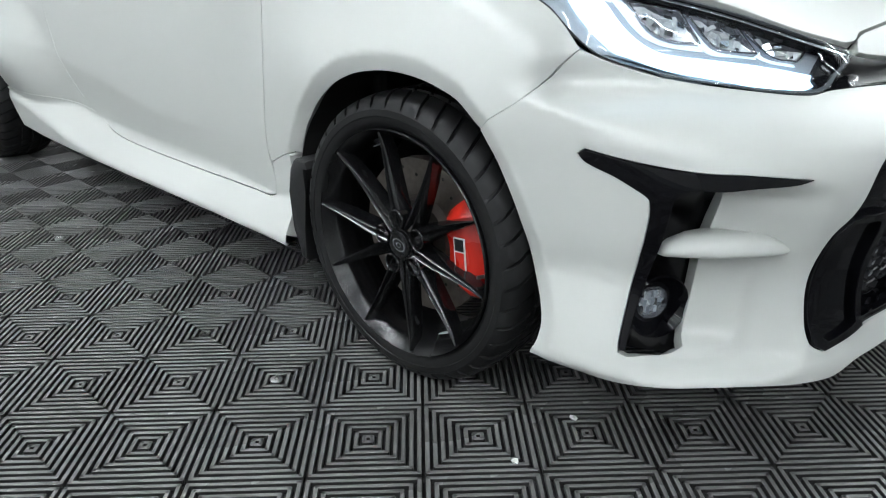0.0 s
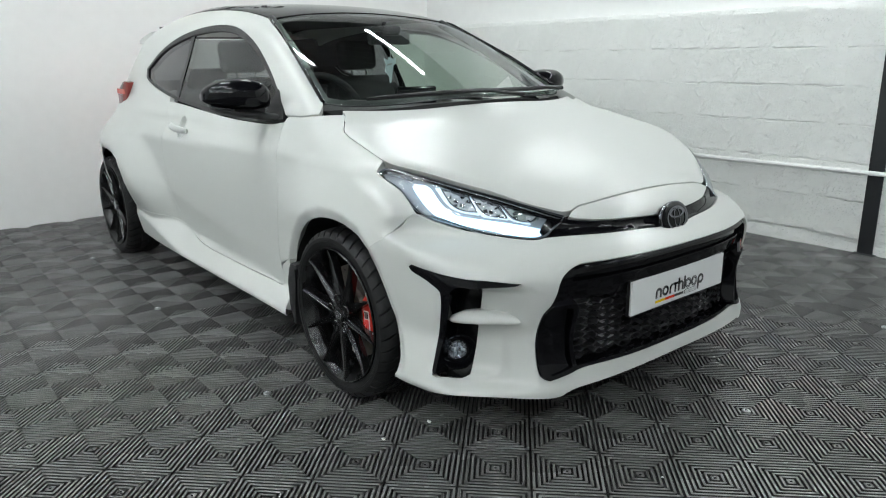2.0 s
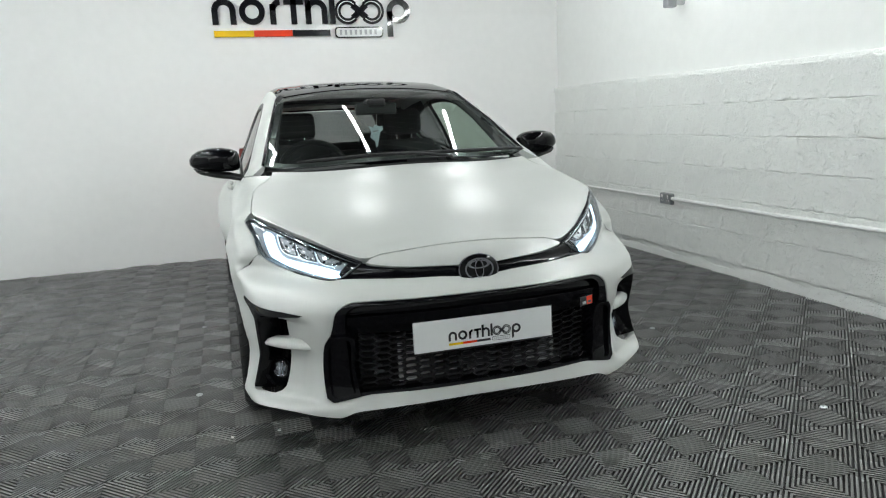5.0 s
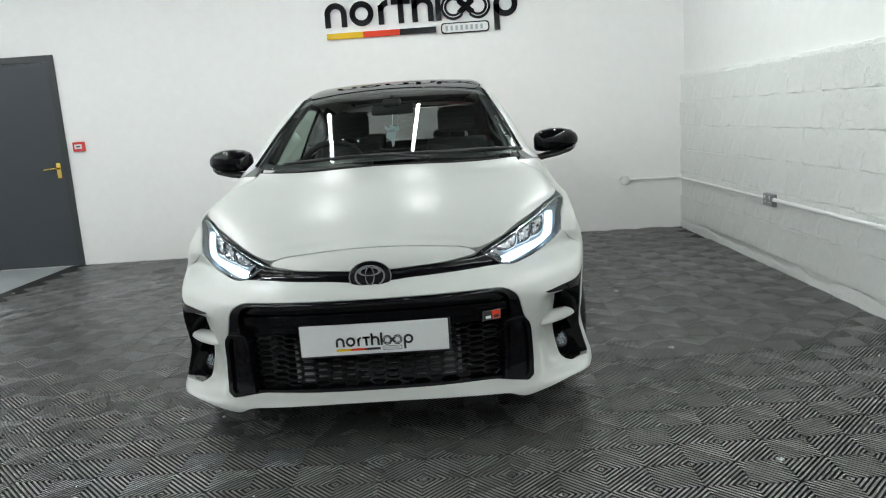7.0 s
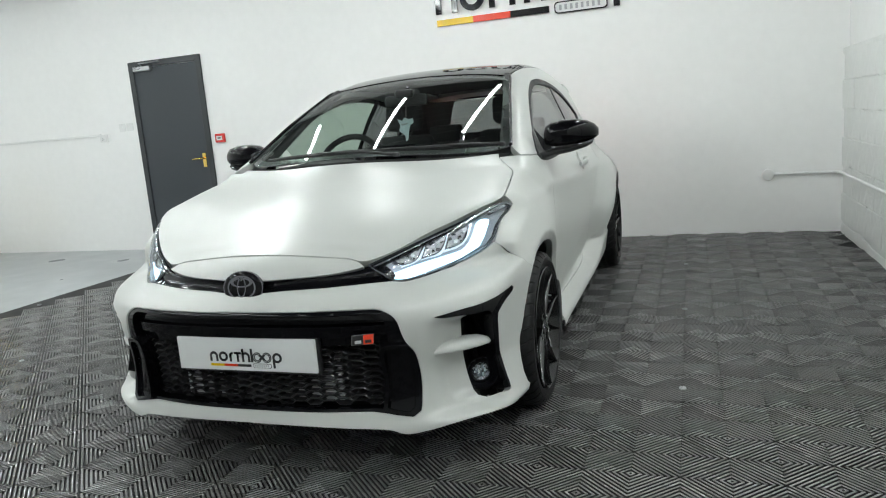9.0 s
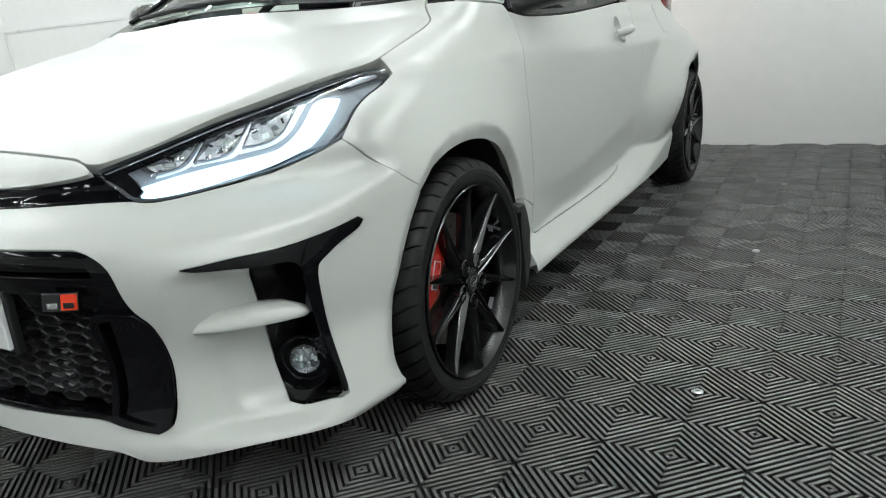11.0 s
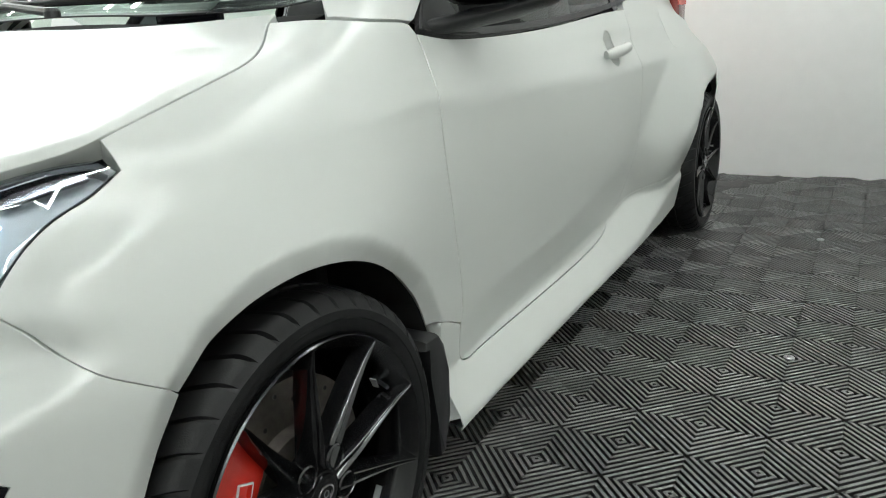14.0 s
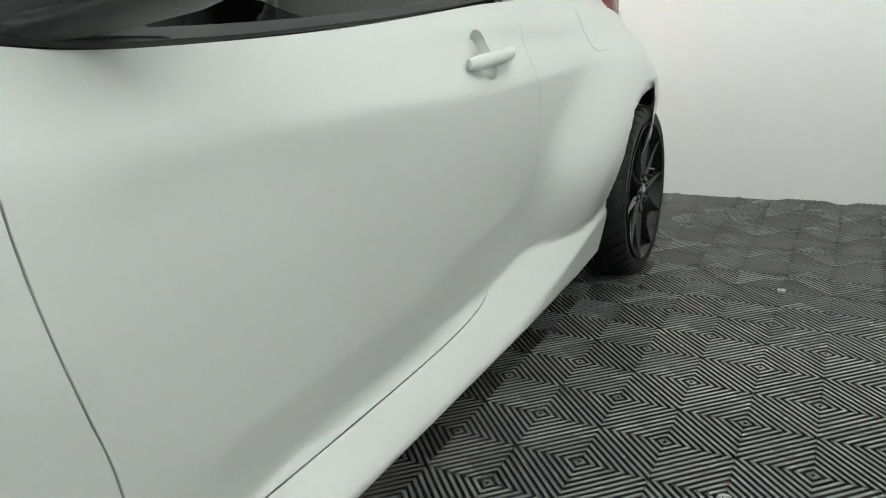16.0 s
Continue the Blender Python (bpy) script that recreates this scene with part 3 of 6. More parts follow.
def pocket_data(kind, outline, way, depth, taper=0.85, s=0.05, off=-0.002, bulge=0.0):
    """A recess behind an outline: walls that run inwards along way and a back."""
    uv, f, loops = cut_sheet(kind, outline, (), s, -0.002, 0.014)
    p = lay(kind, uv)
    n = normals(p)
    p = p + n * off
    way = np.array(way, float) / np.linalg.norm(way)
    mid = p.mean(0)
    back = mid + (p - mid) * taper + way * depth
    loop = np.array(loops[0])
    k, m = len(loop), len(p)
    front = p[loop]
    wall0, wall1 = np.arange(m, m + k), np.arange(m + k, m + 2 * k)
    P = np.concatenate([back, front, back[loop]])
    quad = np.stack([wall0, wall1, np.roll(wall1, -1), np.roll(wall0, -1)], 1)
    return P, [tuple(t) for t in f] + [tuple(q) for q in quad]


def pocket(name, data, material, parent, label="", sides=(1,)):
    out = []
    for sx in sides:
        p, f = data
        me = mesh_of(name, p * np.array([sx, 1, 1]), f if sx > 0 else [t[::-1] for t in f], False)
        out.append(put(name, me, material, parent, label))
    return out

# ---- the room ----
WX, WY = 2.51, 3.768          # faces of the block wall and of the sign wall
XL, YF, ZC = -7.2, -6.5, 3.6  # far side wall, wall behind, ceiling
LEDGE = 1.43
MAT_X = -3.52                 # where the tiled mat ends


def slab(name, lo, hi, mat, label, kind="structure", bevel=0.0):
    return tagged(part(name, box(lo, hi, bevel), mat), label, name.split("_")[0], kind=kind)


slab("floor", (XL - 0.2, YF - 0.2, -0.25), (WX + 0.4, WY + 0.4, -0.018), M_CONC, "smooth grey painted concrete floor of the showroom")
slab("wall_back", (XL - 0.2, WY, -0.25), (WX + 0.4, WY + 0.2, ZC), M_WALL, "smooth white plastered wall that carries the sign")
slab("wall_block_core", (WX + 0.004, YF, -0.25), (WX + 0.3, WY, LEDGE - 0.02), M_MORTAR, "core of the white painted concrete block wall")
slab("wall_upper", (WX + 0.035, YF, LEDGE - 0.02), (WX + 0.3, WY, ZC), M_WALLU, "smooth white plastered wall above the blockwork")
slab("wall_far", (XL - 0.2, YF, -0.25), (XL, WY, ZC), M_WALL, "plain white side wall across the room")
slab("wall_behind", (XL, YF - 0.2, -0.25), (WX + 0.3, YF, ZC), M_WALL, "plain white wall behind the camera")

bm = bmesh.new()
n = 150
for k in range(n + 1):
    y = YF + (WY - YF) * k / n
    z = ZC - 0.03 + 0.03 * math.cos(k * math.pi)
    for x in (XL, WX + 0.3):
        bm.verts.new((x, y, z))
bm.verts.ensure_lookup_table()
for k in range(n):
    bm.faces.new([bm.verts[i] for i in (2 * k, 2 * k + 1, 2 * k + 3, 2 * k + 2)])
top = bmesh.ops.extrude_face_region(bm, geom=bm.faces[:])
bmesh.ops.translate(bm, verts=[v for v in top["geom"] if isinstance(v, bmesh.types.BMVert)], vec=(0, 0, 0.12))
tagged(part("ceiling", bm, M_CEIL), "dark corrugated sheet roof above the lamps", "ceiling", kind="structure")

# Cement fillet at the foot of the block wall and the capping of its ledge.
bm = bmesh.new()
n = 60
ring = []
rng = random.Random(4)
for k in range(n + 1):
    y = YF + (WY - YF) * k / n
    d, h = 0.010 + rng.uniform(0, 0.010), 0.060 + rng.uniform(-0.025, 0.025)
    ring.append([bm.verts.new((WX + x, y, z)) for x, z in ((0.06, -0.02), (-d, -0.02), (-d * 0.7, h * 0.6), (-0.004, h), (0.06, h))])
for a, b in zip(ring[:-1], ring[1:]):
    for i in range(4):
        bm.faces.new((a[i], b[i], b[i + 1], a[i + 1]))
tagged(part("baseboard", bm, M_MORTAR, smooth=50), "rough white painted cement fillet along the wall's foot", "baseboard", kind="structure")
bm = bmesh.new()
ring = []
for k in range(n + 1):
    y = YF + (WY - YF) * k / n
    w = rng.uniform(-0.001, 0.001)
    ring.append([bm.verts.new((WX + x, y, z)) for x, z in ((0.06, LEDGE - 0.045), (-0.007 + w, LEDGE - 0.045), (-0.008 + w, LEDGE - 0.003 + w), (-0.005 + w, LEDGE + w), (0.06, LEDGE + 0.001))])
for a, b in zip(ring[:-1], ring[1:]):
    for i in range(4):
        bm.faces.new((a[i], b[i], b[i + 1], a[i + 1]))
tagged(part("trim_ledge", bm, M_MORTAR, smooth=50), "white painted mortar capping along the block wall's ledge", "trim", kind="structure")

# Black steel column at the block wall.
col = thing("steel_column", "black painted steel column standing against the block wall", "column", m=pose(2.54, -0.46, 0))
for x0, y0, x1, y1, nm in ((-0.055, -0.042, -0.043, 0.042, "flange"), (-0.043, -0.005, 0.06, 0.005, "web")):
    part(nm, box((x0, y0, -0.016), (x1, y1, ZC - 0.1), 0.002), M_COL, col)
part("base_plate", box((-0.075, -0.06, -0.017), (0.0, 0.06, 0.006), 0.002), M_COL, col)

# LED tubes: bare battens hung over the car; unseen rows further out, added as fill.
def led_batten(x, y, length, z=2.8, tube_mat=M_TUBE):
    ob = thing("led_batten", "slim white LED batten lamp under the roof; outer rows are added fill", "ceiling lamp", "rows of LED battens", m=pose(x, y, z))
    part("housing", box((-0.022, -length / 2, 0.012), (0.022, length / 2, 0.042), 0.006), M_WPVC, ob)
    part("diffuser", tube([(0, -length / 2 + 0.01, 0), (0, length / 2 - 0.01, 0)], 0.019, 12), tube_mat, ob, "glowing white diffuser")
    for s in (-1, 1):
        part("end_cap", tube([(0, s * (length / 2 - 0.012), 0), (0, s * length / 2, 0)], 0.022, 12), M_WPVC, ob)
        part("cable", tube([(0, s * length * 0.3, 0.04), (0, s * length * 0.3, ZC - z - 0.03)], 0.0025, 6), M_STEEL, ob)
    return ob


# Only the first row is known from reflections; the others are added to brighten.
for y, length, xs in ((1.975, 0.96, (-0.87, 0.12, 1.27)), (1.70, 1.5, (-5.6, -4.3, -3.1, -2.0)), (0.9, 1.2, (-1.7, 2.1)), (-0.30, 1.5, (-5.6, -4.3, -3.1, -2.0)), (-0.7, 1.5, (2.1,)), (-2.3, 1.5, (-4.3, -3.1, -2.0, 2.1)), (-3.9, 1.5, (-4.3, -3.1, -2.0, -0.87, 0.12, 1.27, 2.1))):
    for x in xs:
        led_batten(x, y, length, tube_mat=M_TUBE_SOFT if y < -3 and x > -1 else M_TUBE_BOOST if 0 < y < 1 and x < 0 or x > 2 and y < 0 or y > 1 and x > 1 else M_TUBE)

# The door in the sign wall.
door = thing("door_1", "closed anthracite flush door in a dark grey frame", "door", kind="structure")
DX0, DX1, DZ = -4.318, -3.397, 2.02
for lo, hi in (((DX0, WY - 0.022, -0.017), (DX0 + 0.062, WY, DZ)), ((DX1 - 0.062, WY - 0.022, -0.017), (DX1, WY, DZ)), ((DX0 + 0.062, WY - 0.022, DZ - 0.062), (DX1 - 0.062, WY, DZ))):
    part("frame", box(lo, hi, 0.003), M_FRAME, door)
part("leaf", box((DX0 + 0.066, WY - 0.012, -0.008), (DX1 - 0.066, WY - 0.001, DZ - 0.066), 0.002), M_DOOR, door, "flat anthracite door leaf")
for z in (0.25, 1.0, 1.72):
    part("hinge", tube([(DX0 + 0.064, WY - 0.022, z - 0.05), (DX0 + 0.064, WY - 0.022, z + 0.05)], 0.007), M_FRAME, door)
hx = DX1 - 0.105
handle = part("handle_plate", box((hx - 0.022, WY - 0.022, 0.86), (hx + 0.022, WY - 0.012, 1.01), 0.003), M_BRASS, door, "polished brass handle plate")
part("lever", tube([(hx, WY - 0.02, 0.955), (hx, WY - 0.065, 0.955), (hx - 0.03, WY - 0.072, 0.957), (hx - 0.12, WY - 0.068, 0.950)], [0.009, 0.009, 0.009, 0.007]), M_BRASS, handle)
closer = part("door_closer", box((DX0 + 0.09, WY - 0.062, 1.915), (DX0 + 0.31, WY - 0.013, 1.965), 0.008), M_STEEL, door, "silver overhead door closer")
part("closer_arm", tube([(DX0 + 0.20, WY - 0.05, 1.97), (DX0 + 0.20, WY - 0.09, 1.99), (DX0 + 0.42, WY - 0.03, 2.0)], 0.007), M_STEEL, closer)

# Things on the sign wall.
ob = thing("fire_call_point", "square red fire alarm call point on the white wall", "alarm", m=pose(-3.275, WY, 1.15))
part("back_box", box((-0.056, -0.032, -0.045), (0.056, 0, 0.045), 0.006), M_CALL, ob)
part("window", box((-0.036, -0.0345, -0.022), (0.036, -0.0325, 0.022), 0.001), M_PLATE, ob, "white break window")
part("print_bar", box((-0.02, -0.0358, -0.006), (0.02, -0.0348, 0.006)), M_INK, ob)
for x in (-4.53, -4.425):
    ob = thing("light_switch", "flat white plastic light switch plate beside the door", "switch", "switches beside the door", m=pose(x, WY, 1.35))
    part("plate", box((-0.043, -0.010, -0.043), (0.043, 0, 0.043), 0.004), M_WPVC, ob)
    part("rocker", box((-0.012, -0.015, -0.018), (0.012, -0.011, 0.018), 0.002), M_WPVC, ob)


def socket(name, label, m, mat, twin=True):
    ob = thing(name, label, "socket", m=m)
    w = 0.073 if twin else 0.045
    part("back_box", box((-w, -0.035, -0.043), (w, 0, 0.043), 0.006), mat, ob)
    part("face_plate", box((-w + 0.004, -0.040, -0.040), (w - 0.004, -0.036, 0.040), 0.003), mat, ob)
    for c in ((-0.036, 0.036) if twin else (0,)):
        part("rocker", box((c - 0.008, -0.045, 0.012), (c + 0.008, -0.041, 0.030), 0.002), M_WPVC, ob)
        for dx, dz in ((0, 0.004), (-0.010, -0.014), (0.010, -0.014)):
            part("pin_hole", box((c + dx - 0.003, -0.0412, dz - 0.004), (c + dx + 0.003, -0.0402, dz + 0.004)), M_INK if not twin else M_WPVC, ob)
    return ob


socket("wall_socket", "white plastic surface socket on the white wall", pose(-4.79, WY, 1.25), M_WPVC, False)
socket("wall_socket", "grey metal-clad twin socket on the block wall", pose(WX - 0.002, 1.76, 0.475, 0, 0, -90), M_SOCK)
ob = thing("conduit", "white surface conduit running along the plastered wall", "conduit")
part("pipe", box((XL + 0.05, WY - 0.022, 1.275), (-4.84, WY, 1.30), 0.003), M_WPVC, ob)
part("pipe", box((XL + 0.03, WY - 0.022, -0.016), (XL + 0.055, WY, 1.302), 0.003), M_WPVC, ob)
ob = thing("conduit", "round white painted conduit pipe along both walls", "conduit")
zc = 0.478
part("pipe", tube([(1.99, WY - 0.022, zc + 0.004), (2.44, WY - 0.020, zc - 0.003), (2.468, WY - 0.03, zc - 0.003), (2.482, WY - 0.06, zc - 0.003), (2.482, 1.84, zc), (2.482, 1.834, zc)], 0.011), M_WPVC, ob)
part("pipe", tube([(2.482, 1.685, zc + 0.003), (2.482, 0.6, zc - 0.002), (2.482, -0.38, zc + 0.004), (2.482, -0.54 - 0.02, zc + 0.004), (2.482, YF, zc)], 0.0135), M_WPVC, ob)
part("junction_box", revolve([(0.0, 0.045), (0.030, 0.045), (0.034, 0.040), (0.034, 0.0)], 24), M_WPVC, ob, "round white conduit box", m=pose(1.965, WY, zc, 0, 0, -90), smooth=40)
ob = thing("security_camera", "small grey wall bracket high on the white wall", "bracket", m=pose(WX + 0.035, 1.66, 1.9))
part("bracket", box((-0.09, -0.02, 0.02), (0, 0.02, 0.20), 0.006), M_STEEL, ob)
part("body", box((-0.16, -0.03, 0.0), (-0.075, 0.03, 0.06), 0.01), M_SOCK, ob)

# Folding yellow floor sign by the far wall.
ys = thing("floor_sign", "folding yellow plastic warning sign standing on the concrete floor", "floor sign", m=pose(-6.05, 2.95, -0.018, 0, 0, 25))
for s in (-1, 1):
    b = box((-0.15, -0.008, 0), (0.15, 0.008, 0.62), 0.006)
    bmesh.ops.transform(b, matrix=pose(0, s * 0.11, 0, s * 10, 0, 0), verts=b.verts)
    board = part("board", b, M_YSIGN, ys)
    tri = prism([(-0.08, 0), (0.08, 0), (0, 0.14)], 0.002, pose(0, s * 0.11 - 0.0105, 0.27, 90 + s * 10, 0, 0))
    part("warning_triangle", tri, M_REDP, board)
    for z, w in ((0.47, 0.09), (0.20, 0.06), (0.15, 0.08)):
        part("print_bar", box((-w, s * 0.11 - 0.012 - z * s * 0.17, z), (w, s * 0.11 - 0.0095 - z * s * 0.17, z + 0.025)), M_INK, board)

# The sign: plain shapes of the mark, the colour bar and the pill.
def word_mark(name, label, m, w, depth, ink, yel, red, pill_ink, category):
    """A mark w wide: plain black strokes, two interlocked loops, a three-colour bar and a pill. Its foot is at z = 0."""
    k = w / 1.80
    ob = thing(name, label, category, m=m)
    f = pose(0, 0, 0, 90, 0, 0) @ Matrix.Diagonal((k, k, 1, 1))
    t = 0.052
    base = 0.125

    def stem(x, z0, z1):
        part("mark_stem", prism([(x, z0), (x + t, z0), (x + t, z1), (x, z1)], depth, f, depth * 0.08), ink, ob)

    def arch(x0, x1, top):
        r = (x1 - x0) / 2
        part("mark_arch", ring_band((x0 + x1) / 2, top - r, r - t, r, depth, f, 24, a0=0, a1=180), ink, ob)
        stem(x0, base, top - r)
        stem(x1 - t, base, top - r)

    def loop(cx, cy, r, a0=0, a1=360):
        part("mark_loop", ring_band(cx, cy, r - t, r, depth, f, 48, a0=a0, a1=a1), ink, ob)
    arch(0.0, 0.205, 0.345)
    loop(0.345, 0.235, 0.112)
    stem(0.50, base, 0.30)
    part("mark_hook", ring_band(0.60, 0.245, 0.048, 0.10, depth, f, 16, a0=95, a1=180), ink, ob)
    stem(0.685, base, 0.345)
    part("mark_bar", prism([(0.625, 0.295), (0.80, 0.295), (0.80, 0.345), (0.625, 0.345)], depth, f), ink, ob)
    stem(0.815, base, 0.42)
    part("mark_hook", ring_band(0.915, 0.245, 0.05, 0.10, depth, f, 20, a0=0, a1=180), ink, ob)
    stem(0.963, base, 0.245)
    stem(1.035, base, 0.42)
    # two loops joined like a lying figure of eight, with a pale inner line
    for cx in (1.20, 1.43):
        part("mark_loop", ring_band(cx, 0.235, 0.062, 0.115, depth, f, 48, a0=40 if cx < 1.3 else 220, a1=320 if cx < 1.3 else 500), ink, ob)
        part("inner_line", ring_band(cx, 0.235, 0.085, 0.092, depth + 0.0015 * k, f, 48, a0=44 if cx < 1.3 else 224, a1=316 if cx < 1.3 else 496), pill_ink, ob)
    for s in (-1, 1):
        a = math.radians(-s * 42)
        bar = prism([(-0.085, -0.027), (0.085, -0.027), (0.085, 0.027), (-0.085, 0.027)], depth * (1 if s > 0 else 0.9), f @ Matrix.Translation((1.315, 0.235, 0)) @ Matrix.Rotation(a, 4, "Z"))
        part("mark_cross", bar, ink, ob)
    loop(1.685, 0.235, 0.112)
    stem(1.573, 0.005, 0.235)
    for i, c in enumerate((yel, red, ink)):
        part("colour_bar", prism([(0.005 + 0.342 * i, 0.02), (0.005 + 0.342 * (i + 1) - 0.0015, 0.02), (0.005 + 0.342 * (i + 1) - 0.0015, 0.074), (0.005 + 0.342 * i, 0.074)], depth, f), c, ob)
    x0, x1, z0, z1, r = 1.075, 1.525, 0.0, 0.098, 0.03
    outer = [(x1 - r + r * math.cos(a), z1 - r + r * math.sin(a)) for a in np.linspace(0, math.pi / 2, 6)] + [(x0 + r - r * math.sin(a), z1 - r + r * math.cos(a)) for a in np.linspace(0, math.pi / 2, 6)]
    outer += [(x0 + r - r * math.cos(a), z0 + r - r * math.sin(a)) for a in np.linspace(0, math.pi / 2, 6)] + [(x1 - r + r * math.sin(a), z0 + r - r * math.cos(a)) for a in np.linspace(0, math.pi / 2, 6)]
    mid = np.array([(x0 + x1) / 2, (z0 + z1) / 2])
    inner = [tuple(mid + (np.array(p) - mid) * (1 - 0.010 / np.array([(x1 - x0) / 2, (z1 - z0) / 2]))) for p in outer]
    part("pill", prism(outer, depth * 0.8, f), ink, ob)
    part("pill_face", prism(inner, depth * 0.8 + 0.002 * k, f), M_PLATE, ob)
    for i in range(8):
        x = x0 + 0.042 + i * 0.0465
        part("print_bar", prism([(x, 0.027), (x + 0.022, 0.027), (x + 0.022, 0.071), (x, 0.071)], depth * 0.8 + 0.004 * k, f), M_GREYP, ob)
    return ob


word_mark("wall_sign", "raised gloss black showroom mark with a yellow, red and black bar", pose(-0.79, WY - 0.004, 1.955), 1.80, 0.022, M_SIGN, M_YEL, M_REDP, M_PLATE, "sign")

# ---- the car: nose to -y, front axle at y = 0 ----
car = thing("car", "white three-door hot hatchback with black wheels and daytime lamps lit", "car")

# Seams shared by neighbouring panels.
ARCH_F = yz([(-0.210, 0.568), (-0.162, 0.614), (-0.098, 0.639), (-0.032, 0.649), (0.039, 0.646), (0.12, 0.625), (0.20, 0.582), (0.285, 0.515), (0.335, 0.455), (0.355, 0.415)])
SEAM_BUMPER = yz(dense([(-0.335, 0.703), (-0.3135, 0.671), (-0.303, 0.650), (-0.285, 0.628), (-0.254, 0.606), (-0.235, 0.593), (-0.221, 0.580), (-0.210, 0.568)], 2))
DOOR_FRONT = [(0.480, -10.0), (0.490, -6.5), (0.490, -2.0), (0.483, 4.0), (0.466, 12.0), (0.450, 20.0), (0.439, 27.0), (0.433, 34.0), (0.434, 40.0), (0.451, 46.7)]
DOOR_REAR = [(1.757, 49.6), (1.732, 39.0), (1.748, 25.0), (1.740, 9.0), (1.703, -1.0), (1.655, -8.5)] + yz([(1.585, 0.326)])
FOOT = [(1.515, 0.302), (1.440, 0.284), (1.340, 0.275), (1.20, 0.271), (1.0, 0.270), (0.73, 0.271), (0.535, 0.273), (0.494, 0.281), (0.482, 0.300)]
DOOR_FOOT = yz(FOOT) + [(0.480, -13.5)]
QUARTER = [(1.605, 0.326), (1.70, 0.334), (1.90, 0.341), (2.10, 0.342)]
HOOD_SIDE = [(0.398, -0.6225), (0.47, -0.5685), (0.548, -0.4884), (0.617, -0.4056), (0.681, -0.3092), (0.726, -0.2313), (0.739, -0.1831), (0.732, -0.0858), (0.723, 0.0036), (0.715, 0.0629), (0.7, 0.1094), (0.665, 0.1629), (0.625, 0.221)]
HOOD_REAR = [(0.618, 0.252), (0.472, 0.185), (0.316, 0.135), (0.160, 0.112), (0.0, 0.105)]
SCREEN_SIDE = [(0.650, 0.330), (0.588, 0.62), (0.517, 0.960), (0.505, 1.000)]
ROOF_SIDE = [(0.505, 1.000), (0.507, 1.2), (0.505, 1.5), (0.495, 1.9), (0.470, 2.3), (0.43, 2.62)]
WINDOW = [(0.475, 47.6), (0.642, 46.2), (1.015, 46.8), (1.536, 49.4), (1.78, 51.5), (2.005, 54.3), (2.289, 59.2), (2.348, 63.0), (2.198, 67.6), (2.0, 70.6), (1.767, 72.2), (1.504, 73.0), (1.327, 72.8), (1.177, 71.8), (0.983, 68.8), (0.809, 64.3), (0.668, 59.1), (0.561, 53.6)]
LAMP_TOP = [(68.38, 0.8287), (65.05, 0.8277), (58.91, 0.8133), (50.69, 0.786), (42.95, 0.7583), (35.55, 0.7263), (27.72, 0.6909)]
LAMP_LOW = [(32.4, 0.641), (35.2, 0.636), (42.1, 0.6445), (49.0, 0.658), (53.6, 0.673), (57.0, 0.690), (59.2, 0.7115), (61.04, 0.736), (62.68, 0.7595), (64.61, 0.7777), (67.32, 0.7947), (69.61, 0.8149)]

HOOD_FRONT = [(0.0, -0.654), (0.10, -0.6505), (0.17, -0.644), (0.242, -0.6345), (0.285, -0.629), (0.320, -0.627), (0.357, -0.6328)]
hood_outline = both([*HOOD_FRONT, *HOOD_SIDE, *HOOD_REAR])
panel("hood", panel_data("top", hood_outline, s=0.035, depth=0.03, gap=0.0036), M_PAINT, car)

fender = SEAM_BUMPER + ARCH_F[1:] + [(0.372, -3.8), (0.42, -5.8), (0.482, -9.2)] + [(u - 0.0020, v) for u, v in DOOR_FRONT[1:]] + [(0.443, 48.3), (0.43, 48.55), (0.36, 48.75), (0.307, 49.55), (0.264, 51.5)] + recast("top", HOOD_SIDE[::-1], "side")[:-6] + recast("front", LAMP_LOW[::-1], "side")[:5]
panels("fender", panel_data("side", fender, s=0.009, depth=0.03, gap=0.0015, relief=flange("side", ARCH_F + [(0.37, -6.0), (0.372, -12.0)], 0.030, 0.021)), M_PAINT, car)

door_outline = DOOR_FRONT[::-1][:-1] + DOOR_FOOT[::-1] + DOOR_REAR[::-1] + [(1.536, 48.9), (1.015, 46.3), (0.642, 45.7)]
CUP = [(1.497 + 0.048 * math.cos(a), 39.6 + 4.8 * math.sin(a)) for a in np.linspace(0, 2 * math.pi, 25)[:-1]]
doors = panels("door", panel_data("side", door_outline, [CUP], s=0.02, depth=0.03, gap=0.0018), M_PAINT, car)
for d, sx in zip(doors, (1, -1)):
    pocket("handle_cup", pocket_data("side", CUP, (-1, 0, -0.25), 0.020, 0.75, s=0.012), M_PAINT, d, sides=(sx,))
    hp = lay("side", [(1.395, 38.5), (1.435, 38.9), (1.50, 39.4), (1.565, 39.9), (1.61, 40.2)]) + np.array([[0.006, 0, 0], [0.026, 0, 0], [0.034, 0, 0], [0.030, 0, 0], [0.010, 0, 0]])
    hb = tube([(sx * x, y, z) for x, y, z in hp], [0.012, 0.0165, 0.016, 0.016, 0.0125], 14)
    bmesh.ops.scale(hb, vec=(0.8, 1, 1), verts=hb.verts, space=Matrix.Translation((-sx * 0.81, 0, 0)))
    part("door_handle", hb, M_PAINT, d, smooth=70)

